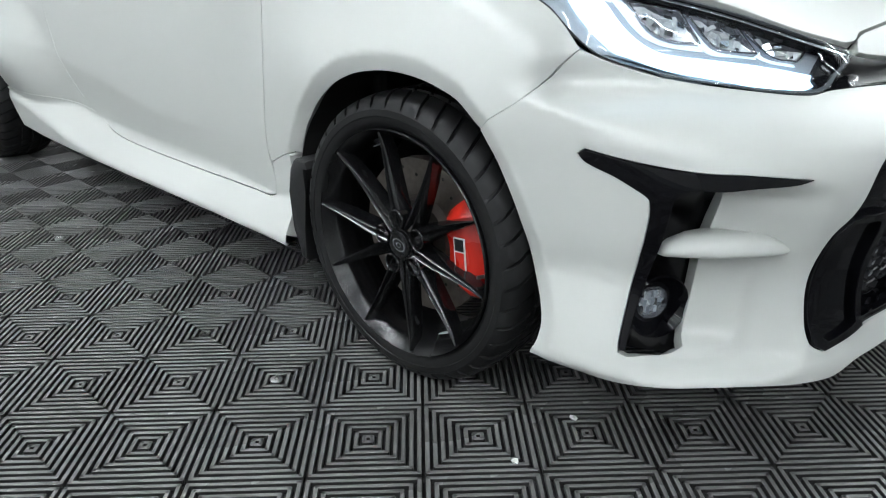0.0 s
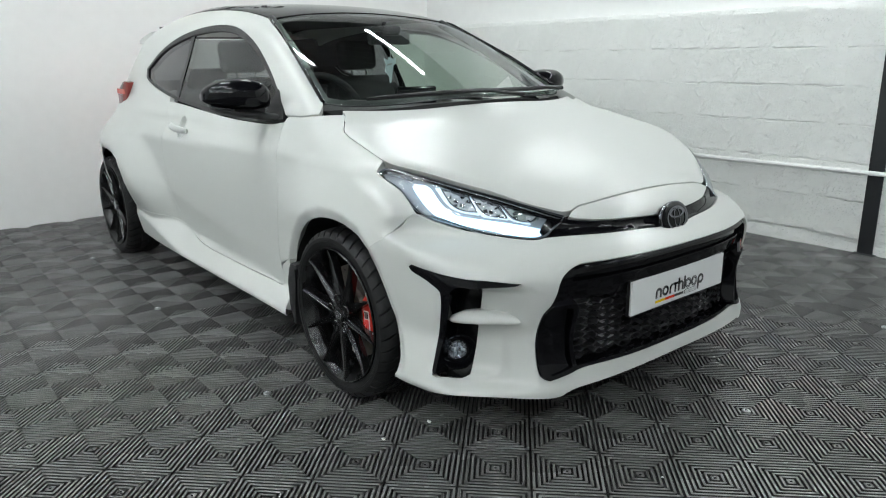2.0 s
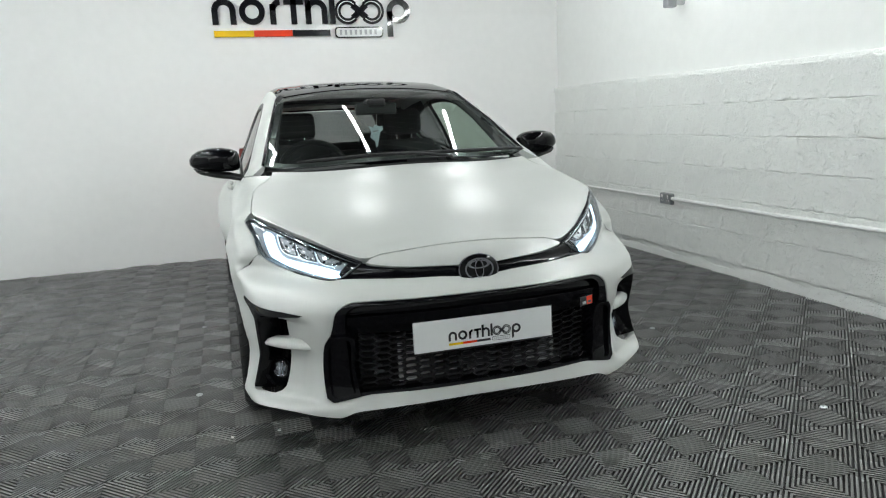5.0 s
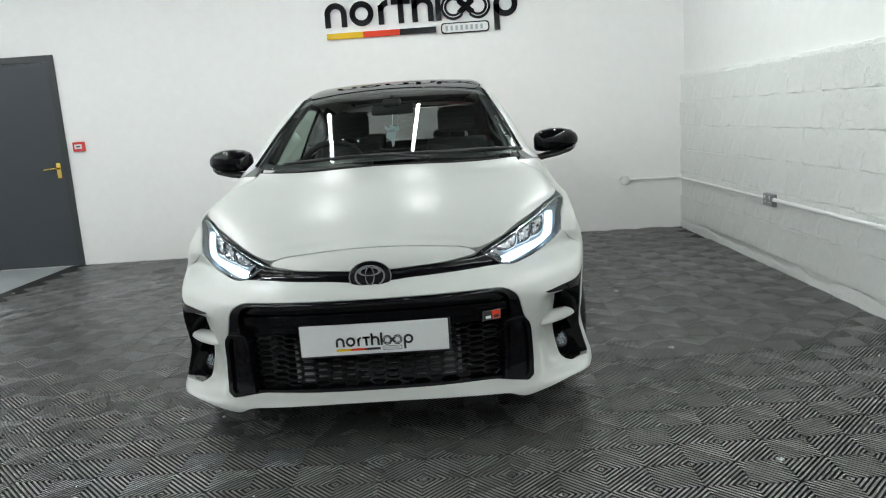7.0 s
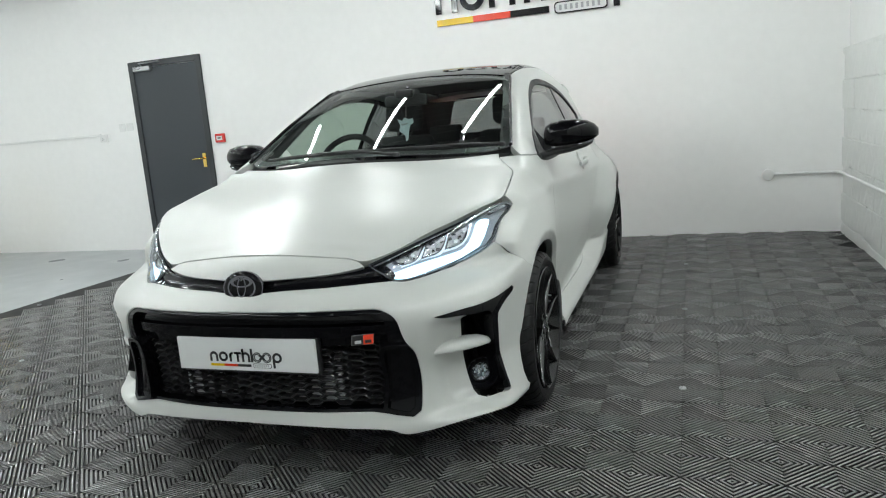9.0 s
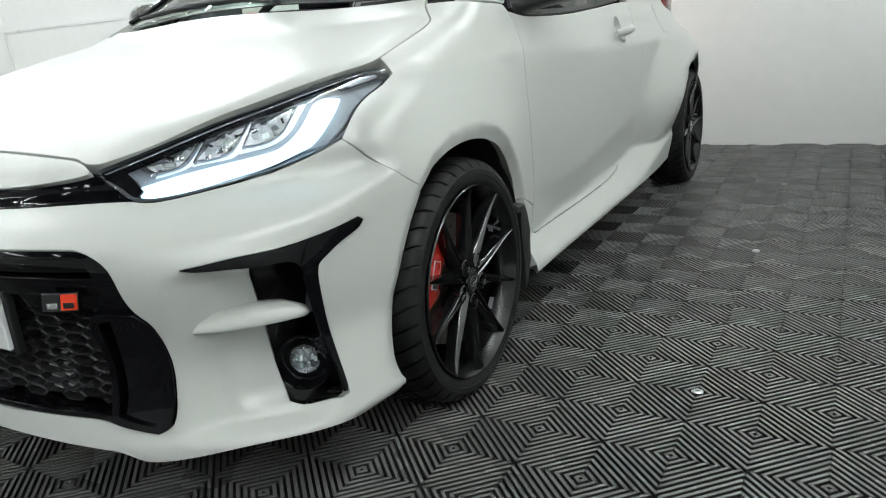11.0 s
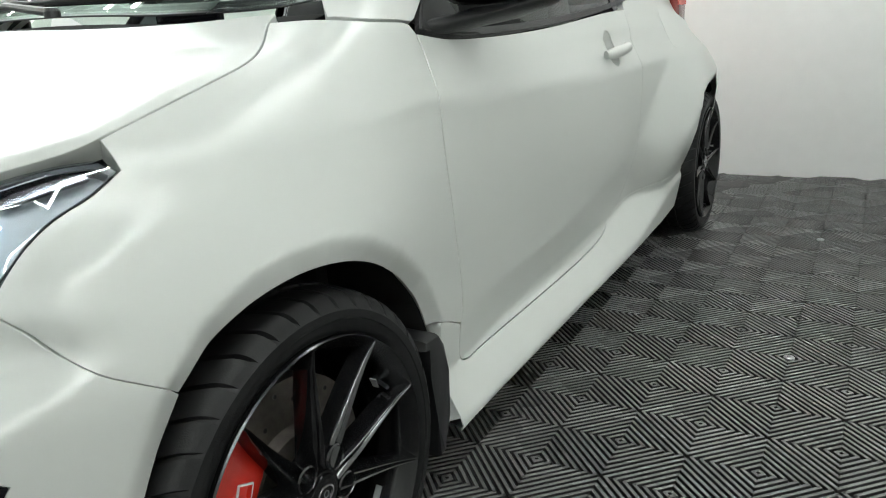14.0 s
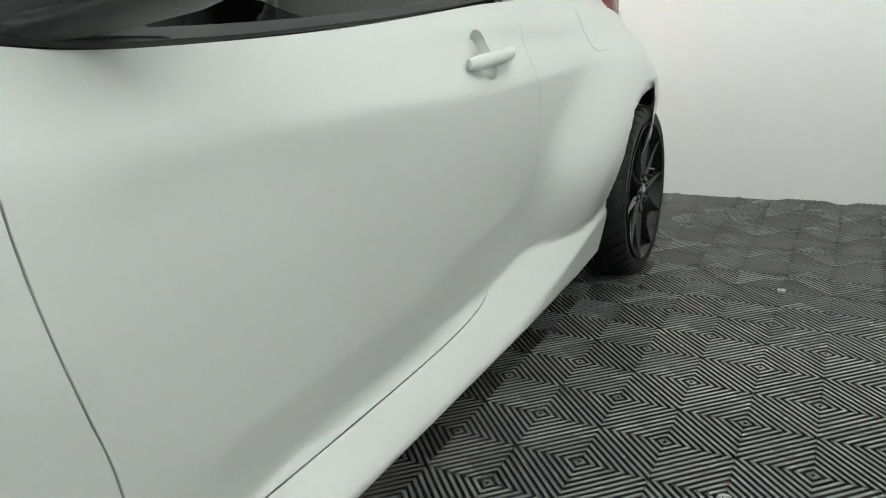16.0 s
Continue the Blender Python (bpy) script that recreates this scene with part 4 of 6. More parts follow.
pillar_line = recast("top", SCREEN_SIDE + ROOF_SIDE[1:], "side")
arch_r = yz([(2.222, 0.344), (2.220, 0.44), (2.238, 0.525), (2.305, 0.600), (2.43, 0.639), (2.56, 0.648), (2.68, 0.641), (2.805, 0.606), (2.888, 0.533), (2.915, 0.452), (2.93, 0.30)])
side_outline = [(0.268, 51.9), (0.292, 54.6)] + pillar_line + [(2.80, 66.0), (2.92, 55.0), (3.02, 44.0), (3.03, 20.0), (3.03, -16.0)] + arch_r[::-1] + yz(QUARTER[::-1]) + DOOR_REAR[::-1] + WINDOW[4:] + [(0.478, 49.3), (0.452, 48.8), (0.43, 48.85), (0.36, 49.05), (0.310, 49.85)]
sides = panels("side_panel", panel_data("side", side_outline, s=0.014, depth=0.03, relief=flange("side", arch_r, 0.030, 0.020)), M_PAINT, car)

sill = [(0.383, -4.35), (0.395, -4.85), (0.42, -6.0), (0.478, -9.4), (0.478, -13.5)] + yz([(y - 0.0005, z + 0.0003) for y, z in FOOT[::-1]] + [(1.584, 0.325)] + [(y, z - 0.0008) for y, z in QUARTER] + [(2.218, 0.341)])
sill += [(2.205, -18.0), (2.16, -26.0), (1.6, -27.5), (1.1, -27.5), (0.7, -27.5), (0.42, -27.0), (0.390, -26.5), (0.384, -14.0)]
panels("side_sill", panel_data("side", sill, s=0.010, depth=0.05, sharp=50, gap=0.0006), M_PAINT, car)

# Fuel flap in the car's left quarter.
FLAP = [(2.285 + 0.085 * math.copysign(abs(math.cos(a)) ** 0.6, math.cos(a)), 42.5 + 7.3 * math.copysign(abs(math.sin(a)) ** 0.6, math.sin(a))) for a in np.linspace(0, 2 * math.pi, 29)[:-1]]
panel("fuel_flap", panel_data("side", FLAP, s=0.03, depth=0.006, off=0.0016, gap=0.0), M_PAINT, car)

# Front bumper with its openings.
T_HOLE = [(58.75, 0.557), (58.1, 0.566), (55.3, 0.559), (51.0, 0.551), (48.15, 0.547), (43.9, 0.543), (38.3, 0.533), (39.6, 0.525), (43.7, 0.522), (45.0, 0.517), (44.7, 0.495), (44.9, 0.442), (45.5, 0.369), (46.1, 0.300), (46.9, 0.248), (48.5, 0.236), (51.3, 0.236), (52.8, 0.232), (53.6, 0.236), (53.6, 0.252), (53.0, 0.322), (52.4, 0.392), (52.0, 0.472), (52.2, 0.499), (52.6, 0.507), (55.2, 0.528), (58.0, 0.545)]
GRILLE = [(0.0, 0.585), (13.5, 0.585), (27.6, 0.581), (29.5, 0.571), (31.3, 0.545), (32.3, 0.490), (33.0, 0.462), (34.4, 0.430), (35.4, 0.360), (35.3, 0.290), (34.6, 0.238), (33.0, 0.222), (28.5, 0.238), (25.2, 0.247), (12.0, 0.247), (0.0, 0.247)]
bumper_half = [(0.0, 0.632), (5.0, 0.632), (9.3, 0.636), (17.6, 0.639), (26.8, 0.641), (32.4, 0.639), (35.2, 0.634), (42.1, 0.6425), (49.0, 0.656), (53.6, 0.671), (57.0, 0.688)]
seam_f = recast("side", SEAM_BUMPER, "front")
bumper_edge = seam_f + [(67.6, 0.514), (65.5, 0.444), (63.8, 0.370), (62.3, 0.295), (61.8, 0.250), (62.3, 0.205)]
bumper_half += bumper_edge + [(62.6, 0.180), (56.0, 0.185), (49.6, 0.190), (42.0, 0.188), (33.5, 0.172), (31.2, 0.172), (28.8, 0.188), (26.2, 0.194), (15.0, 0.203), (0.0, 0.206)]


def sunk(uv):
    """How far the face lies back beside the ducts and the corner recess, over the splitter's shelf."""
    u, v = np.abs(uv[:, 0]), uv[:, 1]
    deep = 0.062 * ease(u, 35.0, 45.5) * (1 - ease(u, 49.5, 51.5)) * ease(v, 0.212, 0.268) * (1 - ease(v, 0.495, 0.530))
    low = 0.038 * ease(u, 34.5, 40.0) * (1 - ease(u, 48.0, 53.0)) * ease(v, 0.196, 0.232) * (1 - ease(v, 0.33, 0.45))
    return np.maximum(deep, low)


def bumper_relief(uv):
    """The shoulder over the T-shaped trim, the sunken face and the splitter's rounded lip."""
    u, v = np.abs(uv[:, 0]), uv[:, 1]
    return 0.010 * bell(u, 36, 50, 61) * bell(v, 0.545, 0.590, 0.66) + 0.005 * bell(v, 0.14, 0.19, 0.225) * bell(u, -20, 45, 75) - sunk(uv)


panel("front_bumper", panel_data("front", both(bumper_half), [both(GRILLE), T_HOLE, [(-u, v) for u, v in T_HOLE]], s=0.010, depth=0.03, sharp=45, gap=0.0011, relief=flange("front", bumper_edge[len(seam_f) - 1:], 0.028, 0.018, bumper_relief)), M_PAINT, car)
nose = both(recast("top", HOOD_FRONT, "front") + [(27.2, 0.688), (25.2, 0.682), (18.6, 0.673), (9.8, 0.667), (4.5, 0.663), (0.0, 0.661)])
panel("nose_panel", panel_data("front", nose, s=0.025, depth=0.02), M_PAINT, car)
strip = both([(0.0, 0.661), (4.5, 0.663), (9.8, 0.667), (18.6, 0.673), (25.2, 0.681), (28.8, 0.692), (31.0, 0.672), (33.2, 0.645), (32.4, 0.640), (26.8, 0.642), (17.6, 0.640), (9.3, 0.637), (5.0, 0.633), (0.0, 0.633)])


def strip_relief(uv):
    return -0.012 * bell(uv[:, 1] - 0.0004 * np.abs(uv[:, 0]), 0.634, 0.648, 0.661)


panel("nose_trim", panel_data("front", strip, s=0.012, depth=0.03, off=-0.004, relief=strip_relief), M_GLOSS, car, "gloss black strip between the headlamps")

# Roof, screen and windows.
roof = both([(0.0, 1.062), (0.3, 1.040), (0.495, 1.002), *ROOF_SIDE[1:], (0.30, 2.72), (0.0, 2.75)])
panel("roof", panel_data("top", roof, s=0.05, depth=0.02), M_GLOSS, car, "gloss black roof skin")
screen = both([(0.0, 0.165), (0.316, 0.195), (0.472, 0.235), (0.585, 0.285), (0.640, 0.335), (0.578, 0.62), (0.506, 0.962), (0.485, 0.985), (0.3, 1.030), (0.0, 1.052)])
glass_ob = panel("windscreen", panel_data("top", screen, s=0.02, depth=0.004, off=-0.003, gap=0.0), M_SCREEN, car, "tinted laminated windscreen")
glass_ob.visible_shadow = False
inner_sc = [(u * 0.955, 0.165 + (v - 0.165) * 0.93 + 0.035) for u, v in screen]
panel("screen_border", panel_data("top", [(u * 1.004, v) for u, v in screen], [inner_sc], s=0.05, depth=0.003, off=-0.010, gap=0.0), M_INK, car, "black printed border of the windscreen")
edge = recast("top", SCREEN_SIDE, "side")
strip_a = lay("side", edge)
strip_n = normals(strip_a)
for s in (1, -1):
    pts = [(s * x, y, z) for x, y, z in strip_a + strip_n * 0.001]
    part("pillar_trim", tube(pts, 0.008, 8), M_GLOSS, car, "black trim strip along the windscreen", smooth=60)
cowl = both([*[(u, v + 0.002) for u, v in HOOD_REAR[::-1]], (0.650, 0.325), (0.585, 0.295), (0.472, 0.245), (0.316, 0.205), (0.0, 0.175)])
panel("cowl", panel_data("top", cowl, s=0.05, depth=0.02, off=-0.034, gap=0.0), M_DARK, car, "black plastic scuttle panel under the windscreen")

def inset(loop, du, dv, mid):
    return [(mid[0] + (u - mid[0]) * du, mid[1] + (v - mid[1]) * dv) for u, v in loop]


glass_loop = inset(WINDOW, 0.965, 0.90, (1.38, 60.3))
trims = panels("window_trim", panel_data("side", [(u, v + 0.1) for u, v in WINDOW], [glass_loop], s=0.03, depth=0.012, off=0.001, gap=0.0), M_BLACK, car, "black window surround")
low = [p for p in glass_loop if p[1] < 60.3]
low.sort()
high = sorted([p for p in glass_loop if p[1] >= 60.3], reverse=True)
fg = [p for p in low if p[0] < 1.60] + [(1.66, 51.0), (1.672, 57.0), (1.685, 65.0), (1.722, 71.0)] + [p for p in high if p[0] < 1.70]
rg = [(1.70, 51.2)] + [p for p in low if p[0] > 1.74] + [p for p in high if p[0] > 1.78] + [(1.748, 70.9), (1.708, 65.0), (1.696, 57.0)]
for ob in panels("side_window", panel_data("side", fg, s=0.06, depth=0.004, off=-0.006, gap=-0.006), M_TINT, car, "green-tinted door window"):
    ob.visible_shadow = False
for ob in panels("quarter_window", panel_data("side", rg, s=0.06, depth=0.004, off=-0.006, gap=-0.006), M_PRIV, car, "dark privacy glass in the rear quarter"):
    ob.visible_shadow = False
bpost = [(1.655, 49.5), (1.665, 57.0), (1.680, 65.0), (1.715, 72.5), (1.765, 72.5), (1.715, 65.0), (1.702, 57.0), (1.708, 49.8)]
panels("door_pillar", panel_data("side", bpost, s=0.05, depth=0.01, off=-0.003, gap=0.0), M_GLOSS, car, "gloss black pillar between the side windows")

# Tail: bumper skin, hatch glass and spoiler, seen only past the sides.
def tail_panel(name, z0, z1, nu, nv, mat, off=0.0, label=""):
    th, z = np.meshgrid(np.radians(np.linspace(-66, 66, nu + 1)), np.linspace(z0, z1, nv + 1), indexing="ij")
    th, z = th.ravel(), z.ravel()
    o = np.stack([0 * z, 0 * z + 2.2, z], 1)
    p = along(o, np.stack([np.sin(th), np.cos(th), 0 * z], 1))[0]
    n = normals(p)
    f = [(i * (nv + 1) + j, i * (nv + 1) + j + 1, (i + 1) * (nv + 1) + j + 1, (i + 1) * (nv + 1) + j) for i in range(nu) for j in range(nv)]
    return put(name, mesh_of(name, p + n * off, f, True, n), mat, car, label)


def tail_lining(name, t0, t1, z0, z1, off):
    """A dark lining inside the tail, between two angles."""
    th, z = np.meshgrid(np.radians(np.linspace(t0, t1, 9)), np.linspace(z0, z1, 7), indexing="ij")
    th, z = th.ravel(), z.ravel()
    p = along(np.stack([0 * z, 0 * z + 2.2, z], 1), np.stack([np.sin(th), np.cos(th), 0 * z], 1))[0]
    n = normals(p)
    f = [(i * 7 + j, i * 7 + j + 1, (i + 1) * 7 + j + 1, (i + 1) * 7 + j) for i in range(8) for j in range(6)]
    put(name, mesh_of(name, p + n * off, f, True), M_SEAT, car, "dark tailgate lining")


tail_lining("tailgate_lining", -64, 64, 0.64, 1.04, -0.035)
for t0, t1 in ((-66, -34), (34, 66)):
    tail_lining("pillar_lining", t0, t1, 1.02, 1.30, -0.030)
rear_trim = [(1.74, 40.0), (1.74, 56.0), (1.79, 73.5), (2.30, 72.0), (2.62, 68.0), (2.80, 56.0), (2.85, 42.0)]
panels("rear_side_lining", panel_data("side", rear_trim, [inset(rg, 1.02, 1.02, (2.0, 60.5))], s=0.06, depth=0.004, off=-0.034, gap=0.0), M_SEAT, car, "dark lining of the rear quarter")
tail_panel("rear_bumper", 0.20, 0.62, 24, 8, M_PAINT)
tail_panel("tailgate", 0.62, 0.98, 24, 8, M_PAINT, -0.002)
hatch = tail_panel("rear_window", 1.0, 1.28, 20, 6, M_PRIV, -0.004, "dark rear window")
hatch.visible_shadow = False
sp = bmesh.new()
prof = [(2.62, 1.352), (2.80, 1.322), (2.86, 1.305), (2.855, 1.285), (2.70, 1.30), (2.60, 1.32)]
rows = []
for k in range(13):
    x = -0.52 + 1.04 * k / 12
    d = 0.10 * (x / 0.52) ** 4
    rows.append([sp.verts.new((x, y - d * 0.6, z - 0.06 * x * x - d * 0.2)) for y, z in prof])
for a, b in zip(rows[:-1], rows[1:]):
    for i in range(len(prof)):
        sp.faces.new((a[i], a[(i + 1) % len(prof)], b[(i + 1) % len(prof)], b[i]))
sp.faces.new(rows[0])
sp.faces.new(rows[-1][::-1])
part("roof_spoiler", sp, M_PAINT, car, smooth=50)
for s in (1, -1):
    lamp = prism([(0, 0), (0.17, -0.02), (0.18, 0.10), (0.06, 0.155), (-0.02, 0.15)], 0.10, Matrix(((0, 0, s * 1.0, s * 0.598), (1, 0, 0, 2.60), (0, 1, 0, 0.875), (0, 0, 0, 1))), 0.02)
    tl = part("tail_lamp", lamp, M_SMOKE, car, "tail lamp with a smoked red lens", smooth=50)
    part("lamp_bar", box((s * 0.699 - 0.003, 2.62, 0.955), (s * 0.699 + 0.003, 2.76, 0.985), 0.002), M_TAIL, tl, "bright red bar")
    part("lamp_face", prism([(0, 0), (0.17, 0.005), (0.16, 0.07), (0.01, 0.06)], 0.006, pose(s * 0.47, 2.965, 0.90, 90, 0, 180 - s * 22) @ Matrix.Translation((-0.085, 0, 0))), M_TAILF, tl, "lit red rear lens")

# Underside and wheel housings.
part("underbody", box((-0.62, -0.62, 0.145), (0.62, 2.95, 0.20), 0.02), M_DARK, car, "dark underbody tray")
for y0, y1 in ((0.40, 2.14),):
    part("floor_pan", box((-0.78, y0, 0.16), (0.78, y1, 0.24), 0.02), M_DARK, car)
for yc in (0.0, BASE):
    for s in (1, -1):
        bm = bmesh.new()
        rows = []
        for k in range(25):
            a = math.radians(-20 + 220 * k / 24)
            r = 0.368 if yc or k < 13 else 0.335
            rows.append([bm.verts.new((s * x, yc + r * math.cos(a), HUB_Z + 0.005 + r * math.sin(a))) for x in (0.50, 0.79 if not yc else 0.82)])
        for a, b in zip(rows[:-1], rows[1:]):
            bm.faces.new((a[0], a[1], b[1], b[0]))
        bm.faces.new([r[0] for r in rows])
        part("wheel_arch_liner", bm, M_DARK, car, "black felt wheel arch liner")
part("firewall", box((-0.66, 0.22, 0.22), (0.66, 0.26, 0.90), 0.02), M_DARK, car)
part("engine_bay", box((-0.47, -0.52, 0.25), (0.47, 0.22, 0.62), 0.05), M_DARK, car, "dark engine bay behind the grille")

# Mud flaps behind the front and rear wheels.
for yc, xo in ((0.0, 0.0),):
    for s in (1, -1):
        out = [(0.300, 0.412), (0.345, 0.410), (0.362, 0.385), (0.366, 0.33), (0.360, 0.24), (0.345, 0.17), (0.322, 0.165), (0.318, 0.24), (0.316, 0.34), (0.294, 0.395)]
        if yc:
            out = [(y, z * 1.0 + 0.0) for y, z in out]
        m = Matrix(((0, 0, s * 1.0, s * (0.70 + xo)), (1, 0, 0, yc), (0, 1, 0, 0.0), (0, 0, 0, 1)))
        part("mud_flap", prism(out, 0.124, m, 0.012), M_BLACK, car, "black moulded mud flap", smooth=40)

# ---- wheels ----
def wheel_at(x, y, turn, spin, caliper_y, front):
    """A wheel with its face towards +x, put at the hub. turn: 0 for the car's left side, 180 for its right."""
    R, W = 0.303, 0.222
    xo = 0.035                                  # tyre's outer wall past the hub face
    barrel = [(-0.10, 0.212), (-0.03, 0.205), (0.000, 0.2155), (0.010, 0.2185), (0.022, 0.2290), (0.030, 0.2335), (0.033, 0.2360), (0.030, 0.2380), (0.022, 0.2370), (-0.15, 0.236), (-0.15, 0.222)]
    hub = part("wheel", revolve(barrel, 96, closed=True), M_BARREL, car, "ten-spoke black alloy wheel", m=pose(x, y, HUB_Z, spin if not turn else -spin, 0, turn), smooth=32)
    # tyre: revolved with grooves cut across its shoulders and round its tread
    prof = []
    h = W / 2
    c = xo - h
    for a, r in ((-h + 0.012, 0.236), (-h + 0.002, 0.250), (-h, 0.272), (-h + 0.006, 0.284), (-h + 0.022, 0.296), (-0.074, R - 0.0025), (-0.055, R), (-0.050, R), (-0.048, R - 0.007), (-0.040, R - 0.007), (-0.038, R), (-0.010, R + 0.001), (-0.008, R - 0.006), (0.002, R - 0.006), (0.004, R + 0.001), (0.030, R), (0.032, R - 0.007), (0.041, R - 0.007), (0.043, R), (0.058, R), (0.075, R - 0.003), (0.088, 0.2972), (0.0965, 0.291), (0.102, 0.2845), (0.1058, 0.2765), (0.1075, 0.2745), (0.1078, 0.262), (0.1060, 0.2605), (0.1055, 0.250), (0.1010, 0.2405), (0.094, 0.236)):
        prof.append((a + c, r))
    v, f = [], []
    n = len(prof)
    pitch = [(j + q) / 42 * 2 * math.pi for j in range(42) for q in (0.0, 0.012, 0.165, 0.177, 0.45, 0.73)]
    seg = len(pitch)
    for k, ang0 in enumerate(pitch):
        for i, (a, r) in enumerate(prof):
            ang = ang0 - (a - c) * 1.7
            cut = 0.0
            if k % 6 in (1, 2):
                if 17 < i < 24 or 2 < i < 7:
                    cut = 0.0095 if i < 23 else 0.005
                elif 10 < i < 16:
                    cut = 0.004
            v.append((a, (r - cut) * math.cos(ang), (r - cut) * math.sin(ang)))
    for k in range(seg):
        for i in range(n - 1):
            p, q = k * n + i, ((k + 1) % seg) * n + i
            f.append((p, p + 1, q + 1, q))
    me = mesh_of("tyre", v, f, True)
    me.set_sharp_from_angle(angle=radians(34))
    put("tyre", me, M_TYRE, hub, "low-profile black tyre with slanted tread grooves")
    # spokes: crisp ridged blades from the hub to points at the rim
    for k in range(10):
        a = 2 * math.pi * k / 10
        bm = bmesh.new()
        pair = 0.10 if k % 2 else -0.10
        rows = []
        for r, hw, xr, xb, off in ((0.035, 0.0170, 0.016, -0.012, 0.0), (0.062, 0.0165, 0.018, -0.014, 0.1), (0.090, 0.0135, 0.021, -0.014, 0.25), (0.125, 0.0108, 0.022, -0.012, 0.5), (0.165, 0.0080, 0.024, -0.010, 0.75), (0.200, 0.0058, 0.027, -0.004, 0.93), (0.2205, 0.0040, 0.031, 0.004, 1.0), (0.2315, 0.0022, 0.0335, 0.020, 1.0)):
            sh = pair * (1 - off) * 0.5 * r
            rows.append([bm.verts.new((xx, r, yy + sh)) for xx, yy in ((xb, -hw * 1.2), (xr - hw * 1.3, -hw * 1.05), (xr - hw * 0.16, -hw * 0.66), (xr, -hw * 0.52), (xr - hw * 0.16, -hw * 0.38), (xr - hw * 0.85, 0.0), (xr - hw * 0.16, hw * 0.38), (xr, hw * 0.52), (xr - hw * 0.16, hw * 0.66), (xr - hw * 1.3, hw * 1.05), (xb, hw * 1.2))])
        for p, q in zip(rows[:-1], rows[1:]):
            for i in range(11):
                bm.faces.new((p[i], p[(i + 1) % 11], q[(i + 1) % 11], q[i]))
        bm.faces.new(rows[0])
        bm.faces.new(rows[-1][::-1])
        part("spoke", bm, M_RIM, hub, m=pose(0, 0, 0, math.degrees(a), 0, 0), smooth=28)
    part("hub_disc", revolve([(-0.02, 0.058), (-0.004, 0.058), (0.004, 0.052), (0.009, 0.035), (0.016, 0.034), (0.016, 0.0)], 40), M_RIM, hub, smooth=30)
    cap = part("centre_cap", revolve([(0.015, 0.030), (0.0195, 0.0285), (0.0205, 0.024), (0.0205, 0.0)], 32), M_RIM, hub, "black centre cap with a silver oval mark", smooth=30)
    f4 = Matrix(((0, 0, 1, 0.0205), (1, 0, 0, 0), (0, 1, 0, 0), (0, 0, 0, 1))) @ Matrix.Rotation(radians(-spin), 4, "Z")
    part("mark_ring", ring_band(0, 0, 0.0110, 0.0132, 0.0012, f4, 32, 1.35), M_CHROME, cap)
    part("mark_ring", ring_band(0, 0.0, 0.0040, 0.0056, 0.0012, f4, 24, 1.1), M_CHROME, cap)
    for k in range(5):
        a = 2 * math.pi * (k + 0.5) / 5
        c5, s5 = 0.053 * math.cos(a), 0.053 * math.sin(a)
        part("lug_socket", revolve([(-0.01, 0.0165), (0.018, 0.0168), (0.0205, 0.0185), (0.0185, 0.0205), (0.0, 0.0215)], 24), M_RIM, hub, m=pose(0, c5, s5), smooth=40)
        part("lug_nut", revolve([(-0.01, 0.0095), (0.006, 0.0095), (0.009, 0.006), (0.009, 0.0)], 6), M_DCHROME, hub, m=pose(0, c5, s5))
    part("valve", tube([(-0.01, 0.208, 0.02), (0.012, 0.200, 0.02)], 0.0035, 8), M_STEEL, hub)
    # maker's marks on the inner rim, as plain bars
    for a, w in ((35, 0.012), (215, 0.016), (275, 0.010)):
        b = box((-0.024, -w, 0.2045), (-0.012, w, 0.2060))
        part("print_bar", b, M_GREYP, hub, m=pose(0, 0, 0, a, 0, 0))
    # brake: stays with the hub
    rd = 0.165 if front else 0.148
    disc = part("brake_disc", revolve([(-0.075, 0.085), (-0.075, rd), (-0.047, rd), (-0.047, 0.090), (-0.030, 0.082), (-0.030, 0.0)], 64), M_DISC, hub, "worn steel brake disc", smooth=30)
    for k in range(24):
        a = 2 * math.pi * k / 24
        r = 0.105 + 0.035 * (k % 3) / 2 + 0.008
        part("drilled_hole", revolve([(0.0, 0.0038), (0.0008, 0.0034), (0.0008, 0.0)], 8), M_DARK, disc, m=pose(-0.047, r * math.cos(a), r * math.sin(a)))
    bm = bmesh.new()
    rows = []
    span = 37 if front else 28
    for k in range(13):
        a = math.radians(-span + 2 * span * k / 12)
        e = 1 - abs(k - 6) / 6
        r0, r1 = rd - 0.062, rd + 0.016 + 0.010 * min(1, 3 * e)
        xo2 = -0.036 + 0.028 * min(1, 2.2 * e) ** 0.6
        rows.append([bm.verts.new((xx, rr * math.cos(a), rr * math.sin(a))) for xx, rr in ((-0.10, r0), (xo2 - 0.012, r0), (xo2, r0 + 0.012), (xo2 + 0.003, (r0 + r1) / 2), (xo2 - 0.002, r1 - 0.014), (xo2 - 0.016, r1), (-0.10, r1))])
    for p, q in zip(rows[:-1], rows[1:]):
        for i in range(7):
            bm.faces.new((p[i], p[(i + 1) % 7], q[(i + 1) % 7], q[i]))
    bm.faces.new(rows[0])
    bm.faces.new(rows[-1][::-1])
    ang = (157 if caliper_y < 0 else 23)
    if turn:
        ang = 180 - ang
    cal = part("brake_caliper", bm, M_RED, hub, "red painted brake caliper", m=pose(0, 0, 0, ang - spin, 0, 0), smooth=40)
    lab = box((-0.0062, rd - 0.036, -0.034), (-0.0042, rd - 0.008, 0.034), 0.002)
    part("caliper_badge", lab, M_PLATE, cal, "white outlined badge")
